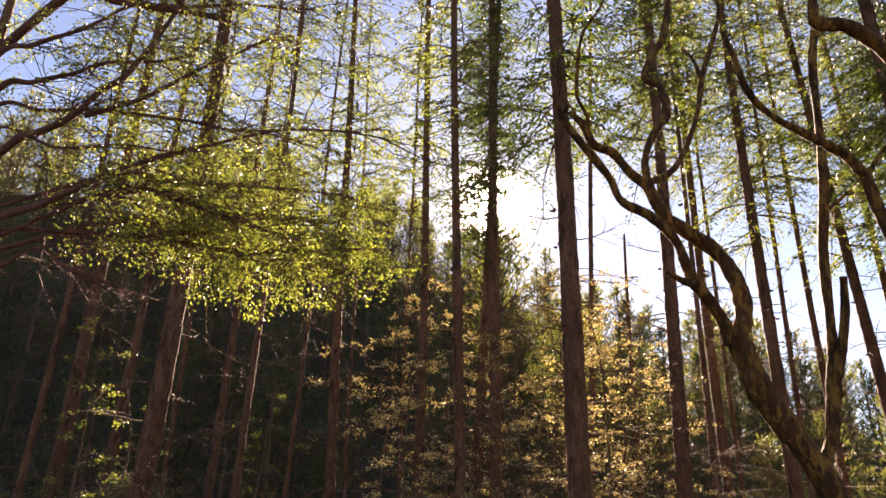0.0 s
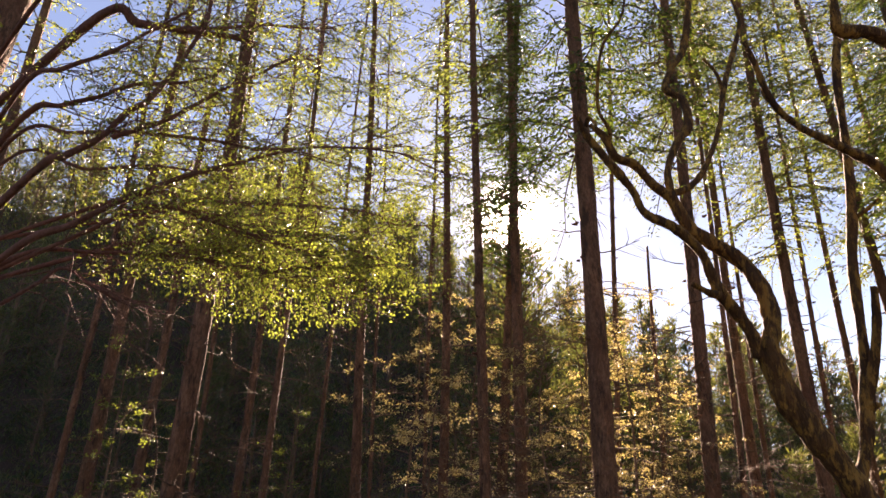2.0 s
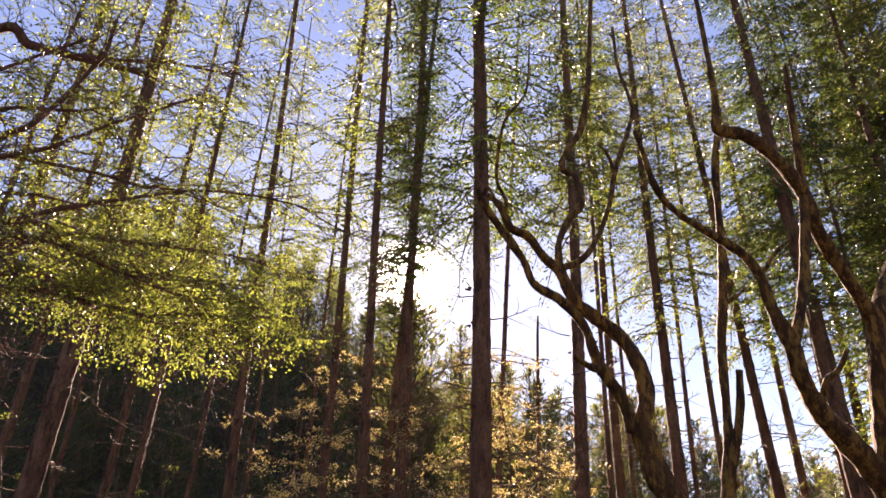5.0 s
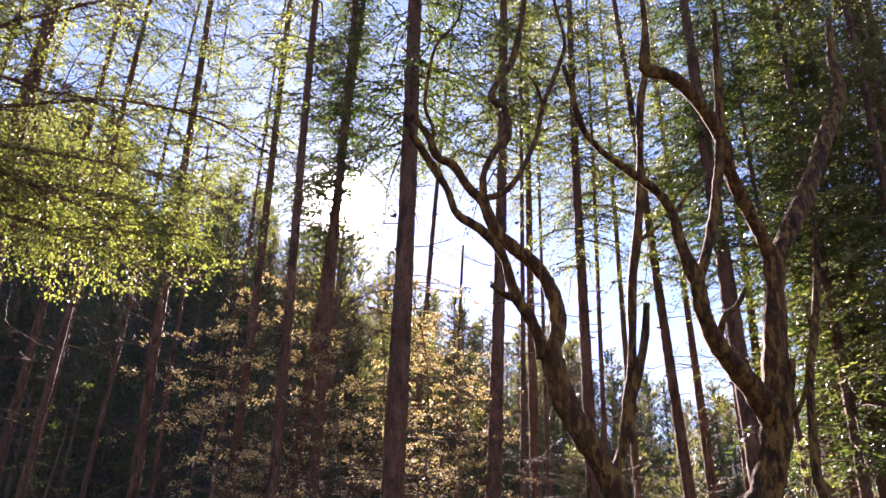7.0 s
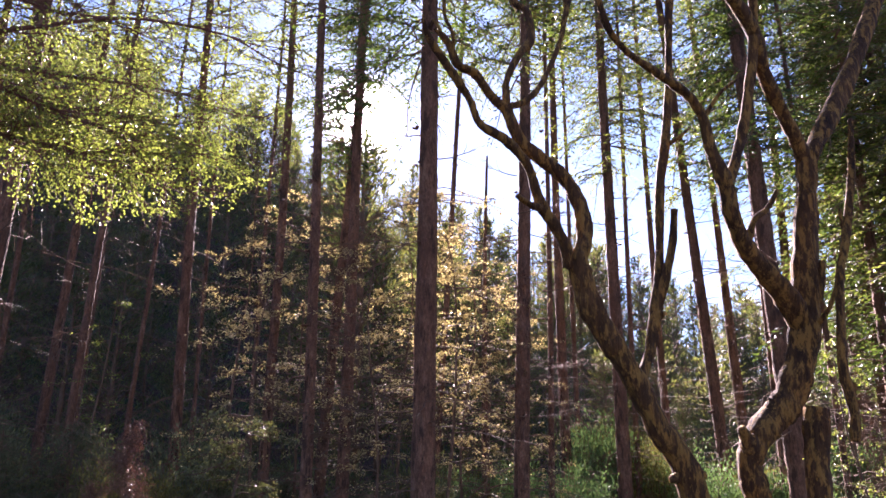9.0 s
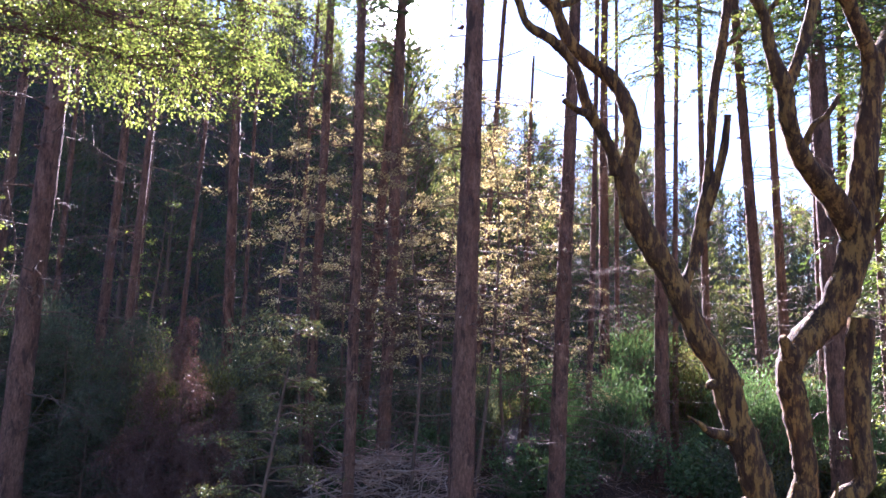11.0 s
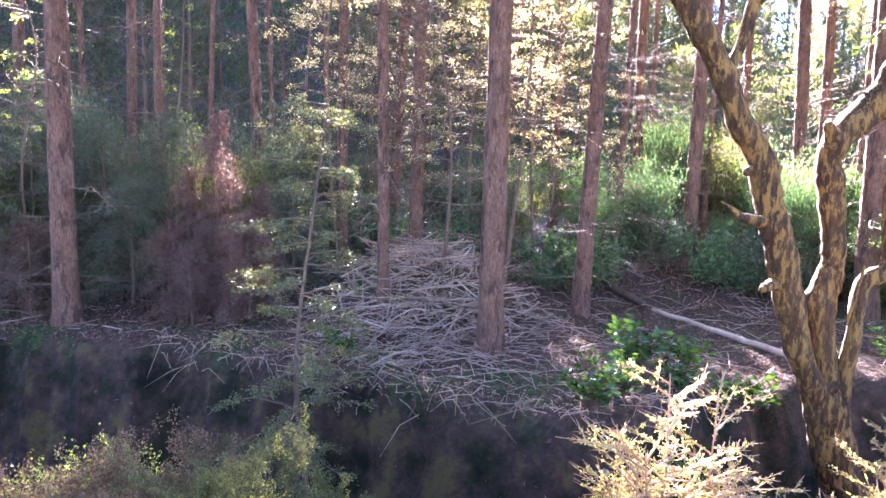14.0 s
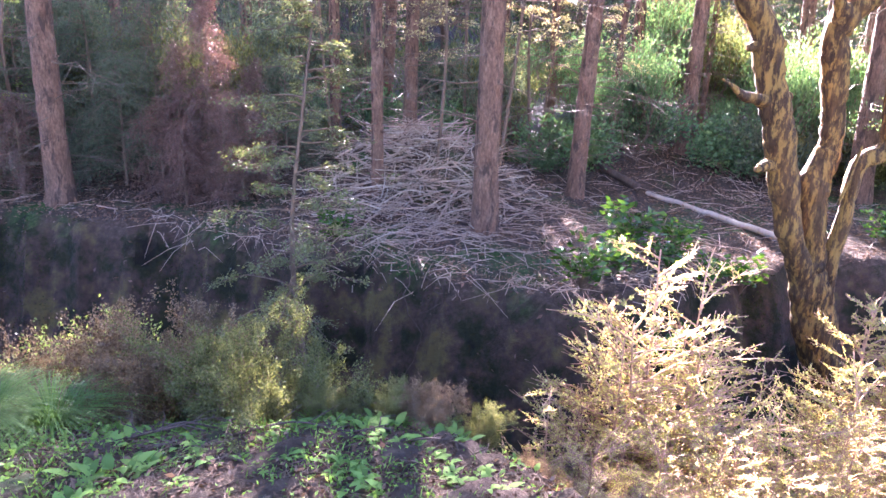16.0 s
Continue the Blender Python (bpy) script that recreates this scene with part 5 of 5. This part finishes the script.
for n, (px_, py_, foot) in enumerate(BEHIND):
    pine(px_, py_, foot, (0.0, 0.0), 500 + n, "unseen slender pine added behind and beside the camera to cut sky light", (5, 6, 5, 10)[n % 4])
for n in range(9):
    a = radians(95 + n * 170 / 8)
    r = 6.0 + 2.5 * (n % 2)
    x, y = r * math.cos(a - radians(0)) * 1.2, -abs(r * math.sin(a)) + 1.0
    plant("understorey_shrub", UNDER[n % 5], x, y, "unseen leafy shrub added behind and beside the camera", "shrub", "understorey shrubs", 1.2, n * 51.0)


# ---- small plants and details by the gully ----
def broad_plant(seed, count, leaf_l, leaf_w, spread, tall):
    rng = np.random.default_rng(seed)
    wood, green = Builder(), Builder()
    pl, wl = [], []
    for _ in range(count):
        a, u = rng.uniform(0, 6.28), rng.uniform(0.3, 1.0)
        end = np.array([math.cos(a) * spread * u, math.sin(a) * spread * u, tall * rng.uniform(0.35, 1.0)])
        pts = curve_points([(0, 0, -0.05), end * [0.4, 0.4, 0.6], end], 3)
        wood.tube(pts, np.linspace(0.006, 0.002, len(pts)), 4, cap=False)
        for _ in range(7):
            k = rng.integers(len(pts) // 2, len(pts))
            pl.append(pts[k] + rng.normal(size=3) * 0.03)
            w = rng.normal(size=3)
            w[2] = abs(w[2]) * 0.3
            wl.append(w)
    green.leaves(np.array(pl), np.array(wl), leaf_l, leaf_w, rng, 0.25)
    return wood.mesh("branchwork", TWIG), green.mesh("foliage", GLOSSY_LEAF)


BROAD = [broad_plant(600 + s, 34, 0.11, 0.045, 0.36, 0.55) for s in range(2)]
for n, (x, y, size) in enumerate(((2.15, 6.2, 0.95), (2.55, 6.5, 0.7), (3.0, 7.3, 1.1), (3.6, 7.4, 0.7), (3.5, 6.0, 0.9), (3.6, 6.5, 0.6), (0.7, 3.3, 0.4), (6.2, 7.5, 0.8), (-0.2, 7.9, 0.7), (-1.5, 4.1, 0.7), (2.95, 5.9, 0.8), (3.4, 5.8, 0.9), (3.9, 5.5, 0.8), (4.2, 5.9, 0.7), (3.7, 5.2, 0.7), (4.0, 6.7, 0.8), (3.2, 6.7, 0.7))):
    plant("broadleaf_plant", BROAD[n % 2], x, y, "low plant with glossy bright-green leaves", "plant", "glossy plants", size, n * 63.0)


def tussock(x, y, blades, tall, seed, label):
    rng = np.random.default_rng(seed)
    b = Builder()
    for _ in range(blades):
        a, reach = rng.uniform(0, 6.28), tall * rng.uniform(0.3, 0.9)
        out = np.array([math.cos(a), math.sin(a), 0])
        p0 = out * rng.uniform(0, 0.10)
        t = np.linspace(0, 1, 5)[:, None]
        pts = p0 + out * reach * t ** 1.5 + np.array([0, 0, 1.0]) * tall * rng.uniform(0.7, 1.1) * (t - 0.45 * t * t * (1 + reach / tall))
        side = np.cross(out, [0, 0, 1]) * 0.0032
        w = (1 - 0.9 * t)
        v = np.concatenate([pts - side * w, pts + side * w])
        b.add(v, [[i, i + 1, i + 6, i + 5] for i in range(4)])
    ob = new("grass_tussock", b.mesh("grass_tussock", GRASS_LEAF))
    ob.location = (x, y, float(height(x, y)) - 0.02)
    tagged(ob, label, "grass", "grass tussocks", "stuff")


for n, (x, y, k, tall) in enumerate(((-1.65, 3.1, 700, 0.6), (-1.35, 3.15, 450, 0.5), (-1.95, 3.2, 700, 0.66), (-1.8, 2.95, 400, 0.45), (0.2, 3.15, 160, 0.2), (-0.1, 3.05, 120, 0.14), (0.42, 3.0, 120, 0.15), (-0.75, 2.6, 90, 0.12))):
    tussock(x, y, k, tall, 700 + n, "arching tussock of fine bright-green grass")


def weed_meshes(seed):
    """A low rosette of soft rising leaves, each bent over at its tip."""
    rng = np.random.default_rng(seed)
    b = Builder()
    for _ in range(16):
        a, ln = rng.uniform(0, 6.28), rng.uniform(0.04, 0.10)
        out = np.array([math.cos(a), math.sin(a), 0.0])
        side = np.array([-out[1], out[0], 0.0])
        lift, wide = rng.uniform(0.35, 1.3), ln * rng.uniform(0.16, 0.24)
        t = np.linspace(0, 1, 5)
        mid = np.outer(t * ln, out) + np.outer(ln * lift * (t - 0.62 * t * t), [0, 0, 1.0]) + rng.normal(size=3) * [0.03, 0.03, 0.0]
        w = np.outer(wide * np.array([0.15, 0.8, 1.0, 0.65, 0.05]), side)
        b.add(np.concatenate([mid - w, mid + w]), [[i, i + 1, i + 6, i + 5] for i in range(4)])
    return b.mesh("weed", WEED_LEAF)


def weeds():
    rng = np.random.default_rng(88)
    kinds = [weed_meshes(720 + k) for k in range(5)]
    n = 0
    while n < 150:
        x, y = rng.uniform(-2.0, 0.9), rng.uniform(1.75, 3.0)
        if rng.uniform() > (0.95 if x < -0.7 or y > 2.75 else 0.3):
            continue
        ob = new("weed", kinds[n % 5])
        ob.matrix_basis = pose(x, y, float(height(x, y)) - 0.004, 0, 0, rng.uniform(0, 360)) @ Matrix.Diagonal((*[rng.uniform(0.5, 1.15)] * 3, 1))
        tagged(ob, "small soft-leaved green weed on the near bank", "weed", "weeds on the near bank", "stuff")
        n += 1


weeds()


def hanging_roots():
    rng = np.random.default_rng(61)
    for n in range(5):
        x = rng.uniform(-2.8, 3.0)
        y = float(far_edge(x)) - rng.uniform(0.0, 0.2)
        z = float(height(x, y + 0.25))
        ln = rng.uniform(0.25, 1.2)
        pts = curve_points([(0, 0.4, 0.04), (0, 0.05, 0.05), (rng.normal() * 0.25, -0.16, -0.25 * ln), (rng.normal() * 0.25, -0.2, -0.6 * ln), (rng.normal() * 0.2, -0.25, -ln)], 4, 0.014, rng)
        b = Builder()
        b.tube(pts, np.linspace(0.009, 0.003, len(pts)), 4, cap=False)
        ob = new("hanging_root", b.mesh("hanging_root", DARK_BARK))
        ob.location = (x, y, z)
        tagged(ob, "thin bare root hanging over the gully's edge", "root", "hanging roots")


hanging_roots()


def dry_branch(x, y, turn, length, seed, label, material):
    rng = np.random.default_rng(seed)
    root = empty("dry_branch", x, y, float(height(x, y)) + 0.015, label, "branch", "dry branches", turn)
    pts = curve_points([(0, 0, 0), (length * 0.4, rng.normal() * 0.05, 0.03), (length * 0.75, rng.normal() * 0.08, 0.02), (length, rng.normal() * 0.1, 0.04)], 4)
    b = Builder()
    b.tube(pts, np.linspace(0.013, 0.004, len(pts)) * (0.5 if y < 4 else 0.8), 6, 0.08, rng)
    part("limb", b, material, root)
    for _ in range(6):
        k = rng.integers(3, len(pts) - 1)
        w = np.array([rng.uniform(0.3, 0.9), rng.choice([-1, 1]) * rng.uniform(0.3, 0.9), rng.uniform(-0.05, 0.25)]) * length * 0.28
        b = Builder()
        b.tube([pts[k], pts[k] + w * 0.5 + rng.normal(size=3) * 0.02, pts[k] + w], [0.004, 0.003, 0.0015], 4)
        part("side_twig", b, material, root)


for n, (x, y, turn, ln) in enumerate(((-0.5, 2.85, 4, 0.7), (-0.9, 2.95, -12, 0.45), (-0.95, 2.9, 10, 0.5), (-0.55, 2.95, 170, 0.4), (0.25, 2.75, -5, 0.35), (-0.2, 7.9, 20, 1.3), (2.2, 9.0, -40, 1.2), (2.6, 8.3, 20, 1.0), (-3.0, 9.3, 160, 1.1), (3.4, 8.6, -60, 0.9), (0.3, 8.3, 30, 1.2), (-4.6, 9.6, 30, 1.2), (-5.0, 10.2, -20, 1.3), (-4.2, 10.8, 15, 1.4))):
    dry_branch(x, y, turn, ln, 640 + n, "dry fallen branch with bare side twigs", DARK_BARK if n < 5 else TWIG if n % 3 == 0 else DEAD_WOOD)


def stone(x, y, size, seed):
    rng = np.random.default_rng(seed)
    b = Builder()
    t = np.linspace(-1, 1, 7)
    pts = np.stack([t * size, 0 * t, 0 * t], 1)
    b.tube(pts, size * 0.62 * np.sqrt(np.maximum(1.02 - t * t, 0.02)), 10, 0.12, rng)
    ob = new("stone", b.mesh("stone", DEAD_WOOD, True))
    ob.matrix_basis = pose(x, y, float(height(x, y)) + size * 0.25, 8, 5, seed * 40)
    tagged(ob, "half-buried weathered grey stone", "stone", "stones")


for n, (x, y, size) in enumerate(((0.42, 3.15, 0.07), (-5.0, 10.8, 0.16), (1.0, 2.7, 0.035), (3.4, 6.2, 0.06), (2.2, 5.9, 0.05))):
    stone(x, y, size, n)


def bank_litter():
    """Dead leaves, moss tufts and fine rootlets caught on the cut bank."""
    rng = np.random.default_rng(91)
    b = Builder()
    n = 220
    x = rng.uniform(-5.5, 4.0, n)
    y = far_edge(x) - 0.95 + 1.2 * rng.uniform(size=n) ** 0.5
    b.leaves(np.stack([x, y, height(x, y) + 0.015], 1), rng.normal(size=(n, 3)) * [1, 0.6, 0.5], 0.06, 0.03, rng, 0.2)
    tagged(new("bank_litter", b.mesh("bank_litter", BROWN_LEAF)), "dead leaves caught on the dark cut bank", "leaf litter", kind="stuff")
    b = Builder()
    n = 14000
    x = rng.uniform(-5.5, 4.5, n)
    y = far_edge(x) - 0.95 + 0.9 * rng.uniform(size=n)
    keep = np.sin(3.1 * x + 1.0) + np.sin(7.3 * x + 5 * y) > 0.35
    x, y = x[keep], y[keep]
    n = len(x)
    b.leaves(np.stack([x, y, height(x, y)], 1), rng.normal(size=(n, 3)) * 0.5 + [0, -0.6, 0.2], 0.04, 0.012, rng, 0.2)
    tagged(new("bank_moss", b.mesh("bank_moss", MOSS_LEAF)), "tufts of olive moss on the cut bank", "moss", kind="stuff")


bank_litter()
